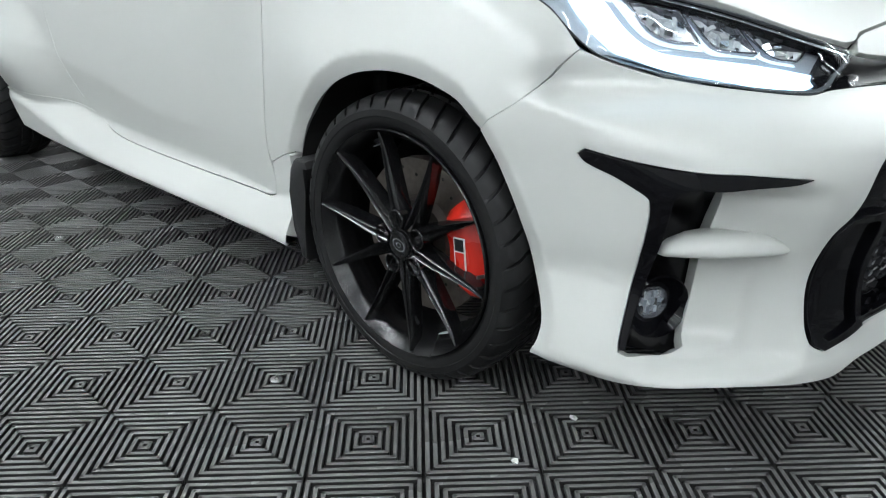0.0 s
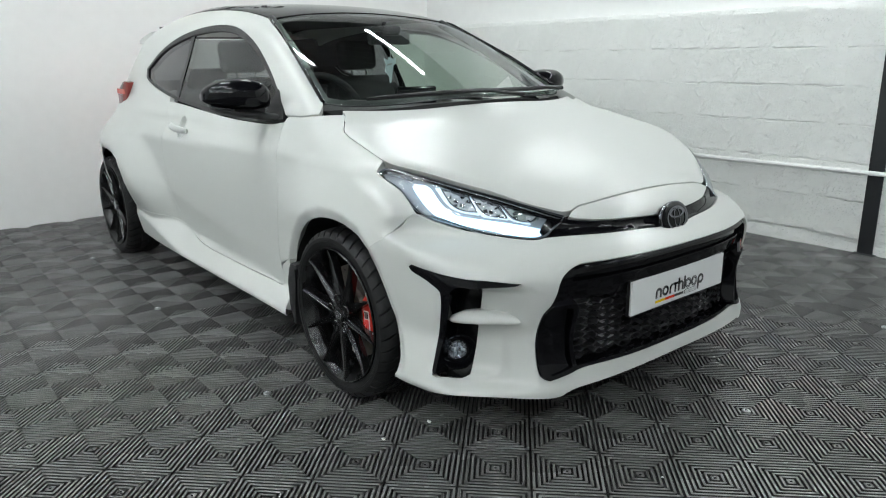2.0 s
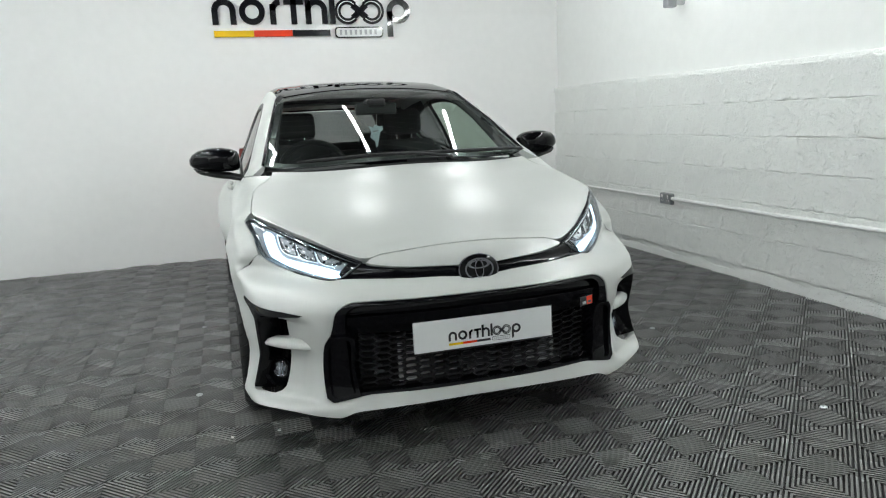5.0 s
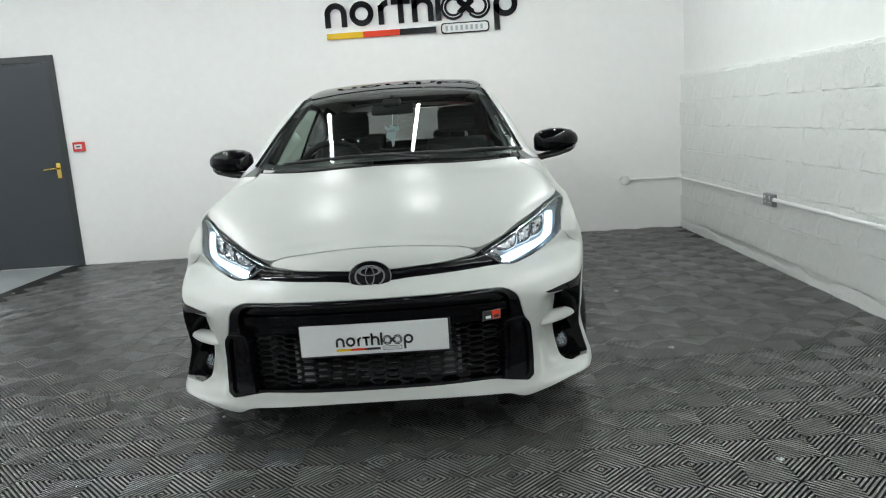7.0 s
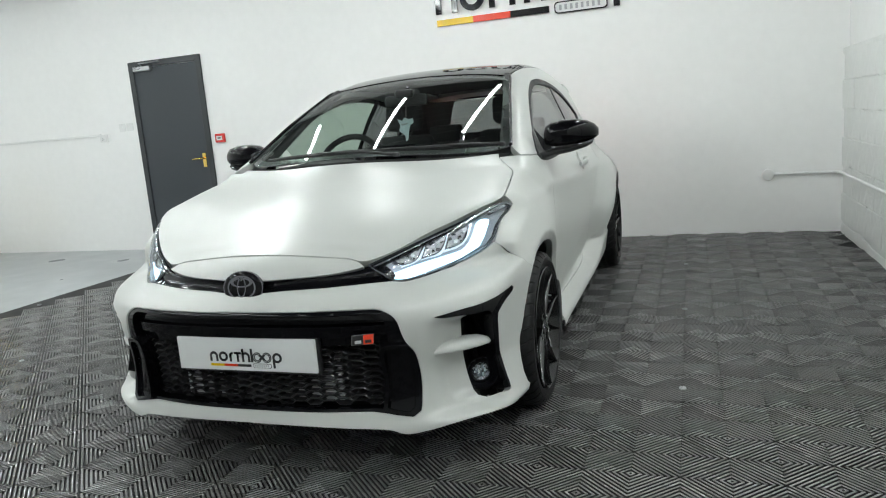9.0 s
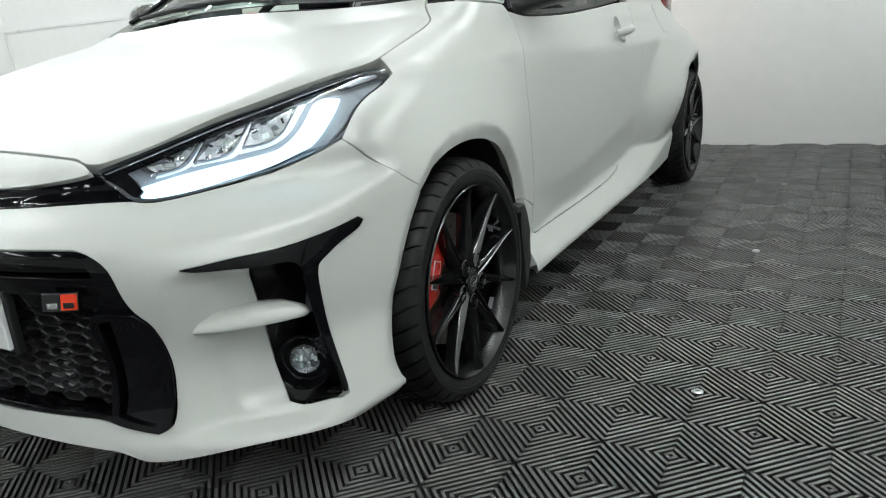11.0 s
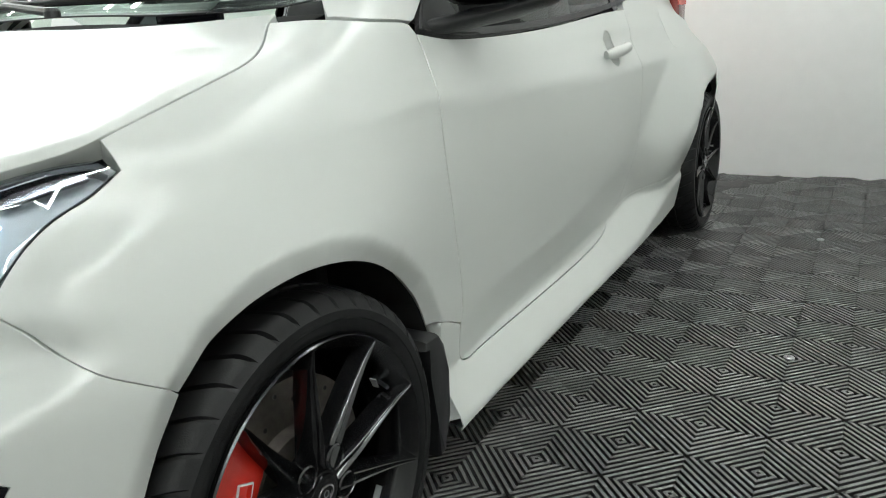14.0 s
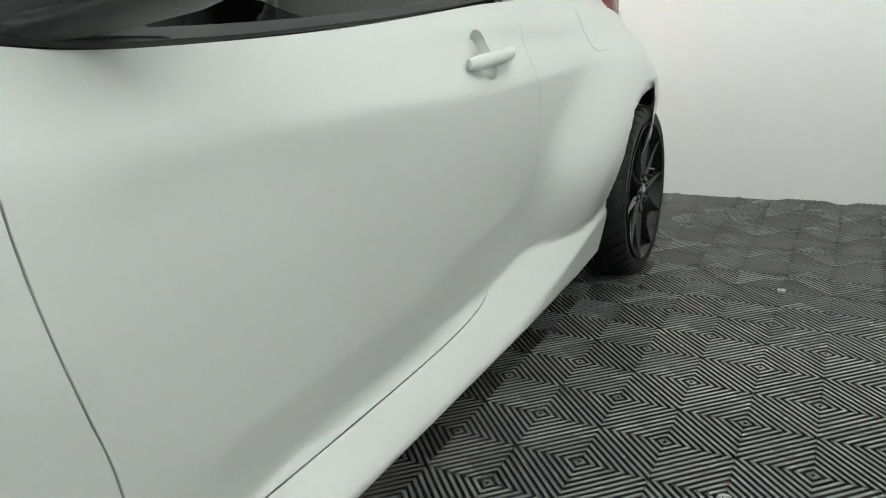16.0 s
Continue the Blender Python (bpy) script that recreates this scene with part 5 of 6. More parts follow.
    part("badge_block", box((-0.0043, rd - 0.033, -0.031), (-0.0032, rd - 0.011, 0.004)), M_RED, cal)
    part("badge_block", box((-0.0043, rd - 0.033, 0.007), (-0.0032, rd - 0.011, 0.031)), M_INK, cal)
    for z in (-0.055, 0.055):
        part("caliper_bolt", revolve([(-0.05, 0.009), (-0.024, 0.009), (-0.021, 0.006), (-0.021, 0)], 8), M_STEEL, cal, m=pose(0, (rd - 0.02) * math.cos(z / rd), z))
    return hub


HX_F, HX_R = 0.800, 0.832
wheel_at(HX_F, 0.005, 0, 18, -1, True)
wheel_at(-HX_F, 0.005, 180, 9, -1, True)
wheel_at(HX_R, BASE, 0, 5, -1, False)
wheel_at(-HX_R, BASE, 180, 22, -1, False)

# ---- the car's face ----
def front_panel(name, outline, mat, label="", s=0.02, depth=0.02, off=0.0, holes=(), relief=None, two=True, parent=None, gap=0.0, sharp=38):
    d = panel_data("front", outline, holes, s=s, depth=depth, off=off, gap=gap, relief=relief, sharp=sharp)
    if two:
        return [panel(name, q, mat, pa, label) for q, pa in zip((d, mirrored(d)), parent if isinstance(parent, list) else (parent or car,) * 2)]
    return panel(name, d, mat, parent or car, label)


# Gloss black T-shaped trims, the black pockets behind them, white blades and fog lamps.
T_TRIM = [(58.75, 0.557), (58.1, 0.565), (55.3, 0.558), (51.0, 0.550), (48.15, 0.546), (43.9, 0.543), (38.3, 0.532), (39.6, 0.526), (43.7, 0.523), (46.2, 0.520), (48.7, 0.520), (49.7, 0.513), (50.2, 0.501), (50.3, 0.482), (50.5, 0.443), (51.0, 0.395), (51.6, 0.347), (52.4, 0.291), (52.9, 0.241), (53.5, 0.240), (53.6, 0.252), (53.0, 0.322), (52.4, 0.392), (52.0, 0.472), (52.2, 0.499), (52.6, 0.505), (55.2, 0.527), (58.0, 0.544)]


trims = front_panel("corner_trim", T_TRIM, M_GLOSS, "gloss black T-shaped bumper trim", s=0.012, depth=0.085, off=0.002, gap=0.0015)
POCKET = [(43.8, 0.524), (52.6, 0.524), (52.8, 0.45), (53.4, 0.30), (53.8, 0.228), (47.2, 0.228), (45.8, 0.25), (44.8, 0.30), (44.2, 0.37), (43.8, 0.45)]
front_panel("corner_pocket", POCKET, M_SATIN, "black plastic recess in the bumper corner", s=0.03, depth=0.01, off=-0.100)
for s in (1, -1):
    # the white blade that crosses the recess
    plan = [(0.598, -0.662), (0.64, -0.636), (0.69, -0.592), (0.725, -0.548), (0.744, -0.518), (0.741, -0.502), (0.722, -0.500), (0.68, -0.520), (0.63, -0.550), (0.575, -0.600)]
    n = len(plan)
    bm = bmesh.new()
    cx, cy = 0.655, -0.57
    rings = []
    for k, z in ((0.80, 0.400), (0.96, 0.402), (1.0, 0.4065), (0.985, 0.412), (0.88, 0.422), (0.60, 0.434)):
        rings.append([bm.verts.new((s * (cx + (x - cx) * k + (0.655 - x) * 0.0), cy + (y - cy) * k, z - 0.02 * max(0, 0.66 - x))) for x, y in plan])
    for a, b in zip(rings[:-1], rings[1:]):
        for i in range(n):
            bm.faces.new((a[i], a[(i + 1) % n], b[(i + 1) % n], b[i]))
    bm.faces.new(rings[0][::-1])
    bm.faces.new(rings[-1])
    part("bumper_blade", bm, M_PAINT, car, smooth=60)
    fog = part("fog_lamp", revolve([(-0.030, 0.046), (-0.004, 0.056), (0.006, 0.057), (0.009, 0.054), (0.004, 0.050), (-0.018, 0.037), (-0.018, 0.030), (-0.03, 0.030)], 40), M_GLOSS, car, "round fog lamp in a gloss black bezel", m=pose(s * 0.703, -0.502, 0.293, 0, -4, -90 + s * 30), smooth=35)
    part("fog_reflector", revolve([(-0.026, 0.0), (-0.024, 0.014), (-0.016, 0.030)], 24), M_RING, fog)
    for k in range(7):
        for q in range(3):
            y0, z0 = -0.0245 + k * 0.007, -0.019 + q * 0.0135 + 0.002 * (k % 2)
            if math.hypot(y0 + 0.003, z0 + 0.006) < 0.024:
                fac = box((-0.026, y0, z0), (-0.0165, y0 + 0.0062, z0 + 0.0115))
                bmesh.ops.rotate(fac, cent=(-0.02, y0, z0), matrix=Matrix.Rotation(radians(14 * ((k * 3 + q * 5) % 5 - 2)), 3, "Y" if q % 2 else "Z"), verts=fac.verts)
                part("reflector_facet", fac, M_CHROME if (k + q) % 2 else M_LAMPG, fog)
    lens = part("fog_lens", revolve([(-0.008, 0.0), (-0.010, 0.016), (-0.0155, 0.0305)], 32), M_LENS, fog, smooth=60)
    lens.visible_shadow = False

# Grille: frame, cross bars, honeycomb and side ducts.
G_IN = [(0.0, 0.573), (13.5, 0.573), (26.8, 0.569), (28.3, 0.560), (29.3, 0.541), (29.8, 0.470), (29.8, 0.30), (29.0, 0.252), (24.5, 0.256), (12.0, 0.258), (0.0, 0.258)]
front_panel("grille_frame", both([(u, v) for u, v in GRILLE]), M_GLOSS, "gloss black grille surround", s=0.015, depth=0.075, off=-0.006, holes=[both(G_IN)], two=False, relief=lambda uv: -sunk(uv))
for z0, z1, off, w in ((0.532, 0.572, -0.030, 29.2), (0.489, 0.526, -0.022, 29.6), (0.452, 0.486, -0.034, 29.6)):
    bar = both([(0.0, z1), (w * 0.5, z1), (w, z1 - 0.003), (w, z0 + 0.002), (w * 0.5, z0), (0.0, z0)])
    front_panel("grille_bar", bar, M_GLOSS, "", s=0.03, depth=0.03, off=off, two=False, gap=0.001)
front_panel("grille_back", both([(0.0, 0.60), (34, 0.60), (35, 0.22), (0.0, 0.22)]), M_DARK, "dark backing of the grille", s=0.06, depth=0.01, off=-0.115, two=False)

# Honeycomb: flat hexagonal cells with raised rims.
CW, CH = 0.066, 0.0235
hv, hf = [], []


def hex_cell(cx, cz):
    ring_out, ring_in = [], []
    for k, (dx, dz) in enumerate(((-0.5, 0), (-0.27, 0.5), (0.27, 0.5), (0.5, 0), (0.27, -0.5), (-0.27, -0.5))):
        ring_out.append((cx + dx * CW * 1.02, cz + dz * CH * 1.02))
        ring_in.append((cx + dx * CW * 0.86, cz + dz * CH * 0.74))
    return ring_out, ring_in


cells = []
for r in range(10):
    z = 0.262 + r * CH / 2
    for c in range(-6, 7):
        x = c * CW * 1.54 + (CW * 0.77 if r % 2 else 0)
        if abs(x) < 0.43 and z < 0.455 - (0.0):
            cells.append((x, z))
for r in range(10, 17):
    z = 0.262 + r * CH / 2
    for c in range(-6, 7):
        x = c * CW * 1.54 + (CW * 0.77 if r % 2 else 0)
        if abs(x) < 0.43 and z < 0.455:
            cells.append((x, z))
for x, z in cells:
    o, i_ = hex_cell(x, z)
    po = np.array([(a, nose_line(b) + 0.25 * a * a + 0.05, b) for a, b in o])
    pi = np.array([(a, nose_line(b) + 0.25 * a * a + 0.045, b) for a, b in i_])
    pb = pi + np.array([0, 0.030, 0.004])
    i0 = len(hv)
    hv += [tuple(q) for q in po] + [tuple(q) for q in pi] + [tuple(q) for q in pb]
    for k in range(6):
        j = (k + 1) % 6
        hf += [(i0 + k, i0 + j, i0 + 6 + j, i0 + 6 + k), (i0 + 6 + k, i0 + 6 + j, i0 + 12 + j, i0 + 12 + k)]
put("grille_mesh", mesh_of("grille_mesh", hv, hf, False), M_MESH, car, "black honeycomb grille mesh")
rad = part("radiator", box((-0.31, -0.700, 0.26), (0.31, -0.690, 0.455)), M_DARK, car, "finned radiator behind the honeycomb")
for k in range(16):
    part("fin", box((-0.30, -0.726, 0.265 + k * 0.0115), (0.30, -0.708, 0.2705 + k * 0.0115)), M_FIN, rad)
DUCT = [(34.3, 0.430), (32.9, 0.458), (29.6, 0.463), (28.4, 0.459), (28.0, 0.440), (28.6, 0.342), (28.0, 0.268), (27.6, 0.246), (29.5, 0.236), (33.0, 0.224), (34.4, 0.238), (35.1, 0.290), (35.2, 0.360)]
dmid = np.mean(DUCT, 0)
D_IN = [tuple(dmid + (np.array(p) - dmid) * (0.74, 0.90)) for p in DUCT]
front_panel("side_duct", DUCT, M_GLOSS, "gloss black air duct frame", s=0.015, depth=0.06, off=0.006, holes=[D_IN], relief=lambda uv: -sunk(uv))
front_panel("duct_back", DUCT, M_GLOSS, "", s=0.03, depth=0.01, off=-0.050, relief=lambda uv: -sunk(uv))

# Number plate: a plain dealer's plate in a black holder.
plate = part("number_plate", box((-0.26, -0.803, 0.381), (0.26, -0.793, 0.492), 0.003), M_PLATE, car, "white show plate with a dealer's mark")
part("plate_holder", box((-0.252, -0.793, 0.372), (0.268, -0.775, 0.497), 0.004), M_BLACK, car)
wm = word_mark("plate_mark", "", pose(-0.135, -0.8032, 0.393), 0.272, 0.0012, M_INK, M_YEL, M_REDP, M_PLATE, "")
for ch in list(wm.children):
    ch.parent = plate
bpy.context.view_layer.update()
for ch in list(plate.children):
    ch.matrix_basis = pose(-0.135, -0.8032, 0.393)
bpy.data.objects.remove(wm)

# Oval emblem, as plain rings, and the small two-colour badge.
em = pose(0.0, -0.757, 0.648, 78, 0, 0)
emb = part("emblem", revolve([(0.0, 0.020), (0.045, 0.018), (0.056, 0.011), (0.058, 0.0), (0.050, -0.02)], 48, "z"), M_GLOSS, car, "black oval emblem with silver rings", m=em @ Matrix.Diagonal((1.27, 0.93, 0.8, 1)), smooth=40)
part("emblem_rim", ring_band(0, 0, 0.0545, 0.0590, 0.010, Matrix(), 48), M_RING, emb)
part("emblem_ring", ring_band(0, 0, 0.037, 0.042, 0.0205, Matrix(), 48, 1.0), M_RING, emb)
part("emblem_ring", ring_band(0, 0.001, 0.030, 0.0365, 0.0212, Matrix(), 40, 0.36), M_RING, emb)
part("emblem_ring", ring_band(0, 0.018, 0.0125, 0.017, 0.0212, Matrix(), 40, 1.9), M_RING, emb)
bx, bz = 0.412, 0.487
by = -0.772
badge = part("grille_badge", prism([(-0.037, -0.017), (0.033, -0.017), (0.037, 0.017), (-0.033, 0.017)], 0.006, pose(bx, by, bz, 84, 0, 24), 0.001), M_DCHROME, car, "small red and black grille badge")
part("badge_half", prism([(0.001, -0.0145), (0.031, -0.0145), (0.034, 0.0145), (0.003, 0.0145)], 0.0072, pose(bx, by, bz, 84, 0, 24)), M_REDP, badge, "red half")
part("badge_half", prism([(-0.034, -0.0145), (-0.001, -0.0145), (0.001, 0.0145), (-0.031, 0.0145)], 0.0070, pose(bx, by, bz, 84, 0, 24)), M_INK, badge, "black half")
for x0, mt in ((-0.025, M_CHROME), (0.006, M_INK)):
    part("badge_bar", prism([(x0, -0.011), (x0 + 0.020, -0.011), (x0 + 0.020, -0.001), (x0, -0.001)], 0.0078, pose(bx, by, bz, 84, 0, 24)), mt, badge)

# ---- headlamps ----
LAMP = LAMP_TOP + [(29.09, 0.6744), (30.9, 0.6568)] + LAMP_LOW
lens = front_panel("headlamp", LAMP, M_LENS, "lit headlamp with a clear lens over black and chrome inners", s=0.025, depth=0.02, off=0.0, gap=0.002)
for l in lens:
    l.visible_shadow = False
front_panel("lamp_housing", LAMP, M_LAMPG, "grey satin lamp housing", s=0.03, depth=0.01, off=-0.055, parent=lens)
rim_in = [tuple(np.array([49.0, 0.728]) + (np.array(p) - np.array([49.0, 0.728])) * (0.972, 0.91)) for p in LAMP]
front_panel("lamp_rim", LAMP, M_LRIM, "smoked grey rim under the lens", s=0.015, depth=0.03, off=-0.004, holes=[rim_in], parent=lens, gap=0.003)
INNER = [(27.2, 0.689), (28.8, 0.672), (32.4, 0.642), (33.6, 0.656), (31.6, 0.692), (30.6, 0.704)]
front_panel("lamp_end_panel", INNER, M_GLOSS, "", s=0.03, depth=0.02, off=-0.012, parent=lens)
DRL = [(60.99, 0.7824), (59.07, 0.7886), (57.23, 0.7809), (55.26, 0.7473), (53.04, 0.7182), (50.55, 0.6992), (47.63, 0.6878), (40.98, 0.6756), (33.03, 0.6619), (32.98, 0.652), (35.04, 0.6471), (43.84, 0.6579), (50.37, 0.6695), (54.24, 0.6895), (57.11, 0.72), (59.73, 0.7592)]
front_panel("daytime_lamp", DRL, M_DRL, "glowing white light guide", s=0.012, depth=0.008, off=-0.020, parent=lens)
front_panel("light_guide", [(55.99, 0.7856), (54.97, 0.7849), (53.66, 0.7601), (52.04, 0.7349), (50.31, 0.7217), (46.16, 0.7115), (45.98, 0.7062), (50.17, 0.7143), (52.43, 0.7282), (54.15, 0.7512)], M_PIPE, "lit thin light guide", s=0.01, depth=0.01, off=-0.024, parent=lens)
front_panel("light_guide", [(48.24, 0.7623), (47.65, 0.7604), (46.41, 0.7296), (45.15, 0.7089), (43.32, 0.7003), (40.06, 0.693), (39.94, 0.6897), (43.39, 0.6958), (45.51, 0.7043), (46.79, 0.724)], M_PIPE, "lit thin light guide", s=0.01, depth=0.01, off=-0.024, parent=lens)
front_panel("light_guide", [(41.61, 0.7385), (41.17, 0.7366), (39.56, 0.705), (38.31, 0.6889), (35.28, 0.6807), (35.12, 0.6772), (38.51, 0.6843), (39.98, 0.7028)], M_PIPE, "lit thin light guide", s=0.01, depth=0.01, off=-0.024, parent=lens)
def brow(drop0, drop1):
    """A band under the lamp's upper edge, narrower towards its tail."""
    k = lambda u: 0.35 + 0.65 * min(1.0, max(0.0, (69.6 - u) / 9.0))
    return [(u, v - drop0 * k(u)) for u, v in LAMP_TOP] + [(u, v - drop1 * k(u)) for u, v in LAMP_TOP[::-1]]


front_panel("lamp_brow", brow(0.0015, 0.0125), M_GLOSS, "gloss black brow under the lens", s=0.012, depth=0.012, off=-0.007, parent=lens)
front_panel("chrome_line", brow(0.0065, 0.0085), M_CHROME, "thin chrome line", s=0.012, depth=0.004, off=-0.0045, parent=lens)
CELLS = ([(54.07, 0.7759), (48.67, 0.7642), (46.8, 0.7175), (49.73, 0.721), (51.93, 0.7361)], [(47.32, 0.7574), (42.13, 0.7425), (40.42, 0.7026), (43.07, 0.7047), (45.06, 0.7143)], [(40.83, 0.7356), (34.49, 0.7139), (33.8, 0.7055), (35.43, 0.6875), (38.01, 0.6933)])
front_panel("lamp_bezel", LAMP, M_LAMPG, "pale satin bezel round the reflectors", s=0.02, depth=0.015, off=-0.027, gap=0.006, holes=[[tuple(np.mean(c, 0) + (np.array(p) - np.mean(c, 0)) * 1.12) for p in c] for c in CELLS], parent=lens)
for k, cell in enumerate(CELLS):
    mid = np.mean(cell, 0)

    def facets(uv, mid=mid):
        return -0.030 + 0.020 * np.clip(np.hypot((uv[:, 0] - mid[0]) * 0.014, uv[:, 1] - mid[1]) / 0.04, 0, 1) ** 2 + 0.003 * np.sin(uv[:, 0] * 2.6) * np.sin(uv[:, 1] * 420)
    cell = [tuple(mid + (np.array(p) - mid) * 1.10) for p in cell]
    front_panel("reflector", cell, M_BOWL, "silver reflector bowl", s=0.006, depth=0.012, off=-0.012, relief=facets, parent=lens, gap=0.001)
    front_panel("reflector_rim", cell, M_RING, "", s=0.01, depth=0.02, off=-0.014, holes=[[tuple(mid + (np.array(p) - mid) * 0.96) for p in cell]], parent=lens)
    # bright mirror facets set at odd angles in the bowl
    lo, hi = np.min(cell, 0), np.max(cell, 0)
    spots = [(u, v) for u in np.arange(lo[0] + 0.6, hi[0], 1.35) for v in np.arange(lo[1] + 0.006, hi[1], 0.0125)]
    poly = np.array([mid + (np.array(p) - mid) * 0.84 for p in cell])
    for i, (u, v) in enumerate(spots):
        if not within(poly, np.array([[u, v]]))[0]:
            continue
        at = lay("front", [(u, v)])[0]
        nr = Vector(normals(at[None])[0])
        at = Vector(at) - nr * 0.0255
        tilt = Euler([radians(a) for a in (34 * math.sin(i * 2.3 + k), 34 * math.sin(i * 1.7 + 2 * k), 24 * math.sin(i * 3.1))]).to_matrix().to_4x4()
        for sx, pa in zip((1, -1), lens):
            turn = nr.to_track_quat("Z", "Y").to_matrix().to_4x4()
            fac = prism([(-0.0075, -0.0055), (0.0075, -0.0045), (0.0065, 0.0055), (-0.0065, 0.005)], 0.002, Matrix.Translation(at) @ turn @ tilt)
            if sx < 0:
                bmesh.ops.scale(fac, vec=(-1, 1, 1), verts=fac.verts)
            part("reflector_facet", fac, M_CHROME if i % 3 else M_BOWL, pa)
front_panel("indicator_strip", [(67.04, 0.8209), (63.13, 0.8131), (61.03, 0.8035), (61.45, 0.7981), (63.91, 0.8055), (67.39, 0.8146)], M_RING, "smoked chrome strip in the lamp's tail", s=0.01, depth=0.008, off=-0.010, parent=lens)

# ---- mirrors, wipers ----
for s in (1, -1):
    sail = panel_data("side", [(0.478, 47.4), (0.70, 46.2), (0.66, 49.0), (0.63, 53.5), (0.615, 57.0), (0.60, 57.0), (0.555, 53.6)], s=0.02, depth=0.02, off=0.004)
    base = panel("mirror_base", sail if s > 0 else mirrored(sail), M_BLACK, car, "black plastic mirror foot")
    arm = bmesh.new()
    rows = []
    for x, yc, zc, hy, hz in ((0.735, 0.560, 0.938, 0.060, 0.016), (0.765, 0.575, 0.942, 0.050, 0.017), (0.80, 0.600, 0.950, 0.055, 0.018), (0.86, 0.610, 0.957, 0.060, 0.016), (0.93, 0.62, 0.972, 0.052, 0.012), (0.955, 0.63, 0.982, 0.03, 0.008)):
        rows.append([arm.verts.new((s * x, yc + hy * math.cos(a), zc + hz * math.sin(a))) for a in np.linspace(0, 2 * math.pi, 17)[:-1]])
    for a, b in zip(rows[:-1], rows[1:]):
        for i in range(16):
            arm.faces.new((a[i], a[(i + 1) % 16], b[(i + 1) % 16], b[i]))
    arm.faces.new(rows[0])
    arm.faces.new(rows[-1])
    part("mirror_arm", arm, M_BLACK, base, smooth=60)
    cap = bmesh.new()
    rows = []
    for x, yc, zc, hy, hz, e in ((0.752, 0.608, 1.000, 0.030, 0.030, 0.8), (0.760, 0.607, 1.002, 0.058, 0.046, 0.8), (0.785, 0.606, 1.006, 0.078, 0.056, 0.75), (0.83, 0.608, 1.010, 0.083, 0.060, 0.72), (0.88, 0.615, 1.012, 0.080, 0.057, 0.75), (0.925, 0.628, 1.012, 0.068, 0.047, 0.8), (0.952, 0.642, 1.010, 0.048, 0.033, 0.9), (0.966, 0.655, 1.008, 0.022, 0.016, 1.0)):
        ring = []
        for a in np.linspace(0, 2 * math.pi, 25)[:-1]:
            c, q = math.cos(a), math.sin(a)
            ring.append(cap.verts.new((s * (0.746 + (x - 0.752) * 1.10), yc + 1.06 * hy * math.copysign(abs(c) ** e, c), zc + 0.014 + hz * math.copysign(abs(q) ** e, q) * (1.08 if q > 0 else 0.88))))
        rows.append(ring)
    for a, b in zip(rows[:-1], rows[1:]):
        for i in range(24):
            cap.faces.new((a[i], a[(i + 1) % 24], b[(i + 1) % 24], b[i]))
    cap.faces.new(rows[0])
    cap.faces.new(rows[-1])
    shell = part("door_mirror", cap, M_GLOSS, car, "gloss black door mirror shell", smooth=60)
    part("mirror_indicator", tube([(s * 0.90, 0.553, 0.975), (s * 0.94, 0.580, 0.982), (s * 0.962, 0.62, 0.990)], [0.004, 0.006, 0.004], 8), M_DCHROME, shell)
    part("mirror_glass", box((s * 0.86 - 0.075, 0.686, 0.975), (s * 0.86 + 0.075, 0.690, 1.045), 0.001), M_CHROME, shell, "mirror glass")


def on_screen(uv, up):
    p = lay("top", uv)
    return [tuple(q) for q in p + normals(p) * up]


def wiper(a, b, pivot):
    """A blade from a to b on the screen, with its arm from the pivot."""
    line = [(a[0] + (b[0] - a[0]) * t, a[1] + (b[1] - a[1]) * t - 0.030 * math.sin(t * math.pi)) for t in np.linspace(0, 1, 9)]
    blade = part("wiper", tube(on_screen(line, 0.012), [0.003, 0.006, 0.007, 0.008, 0.009, 0.008, 0.007, 0.006, 0.003], 8), M_BLACK, car, "black wiper blade and arm")
    part("rubber", tube(on_screen(line, 0.004), 0.0025, 6), M_TYRE, blade)
    mid = ((a[0] + b[0]) / 2, (a[1] + b[1]) / 2 - 0.030)
    part("arm", tube(on_screen([pivot, (pivot[0] * 0.6 + mid[0] * 0.4, pivot[1] * 0.6 + mid[1] * 0.4), mid], 0.018), [0.008, 0.007, 0.005], 8), M_BLACK, blade)
    part("pivot_cap", revolve([(0.0, 0.018), (0.011, 0.016), (0.014, 0.010), (0.014, 0.0)], 16, "z"), M_BLACK, blade, m=Matrix.Translation(on_screen([pivot], 0.008)[0]))


wiper((-0.50, 0.262), (0.10, 0.183), (0.20, 0.140))
wiper((0.06, 0.180), (0.60, 0.315), (0.62, 0.300))

# ---- inside the car ----
dash = bmesh.new()
rows = []
for k in range(15):
    x = -0.64 + 1.28 * k / 14
    hump = 0.035 * math.exp(-((x + 0.35) / 0.17) ** 2)
    rows.append([dash.verts.new((x, y, z)) for y, z in ((0.27, 0.80), (0.28, 0.925), (0.42, 0.950 + hump * 0.4), (0.58, 0.955 + hump), (0.66, 0.935 + hump), (0.70, 0.88), (0.68, 0.70), (0.60, 0.45))])
for a, b in zip(rows[:-1], rows[1:]):
    for i in range(7):
        dash.faces.new((a[i], a[i + 1], b[i + 1], b[i]))
part("dashboard", dash, M_DASH, car, "soft black dashboard", smooth=50)
part("infotainment_screen", box((-0.11, 0.60, 0.93), (0.11, 0.625, 1.03), 0.008), M_GLOSS, car, "black central screen")
wheel_m = pose(-0.355, 0.80, 0.925, 62, 0, 0)
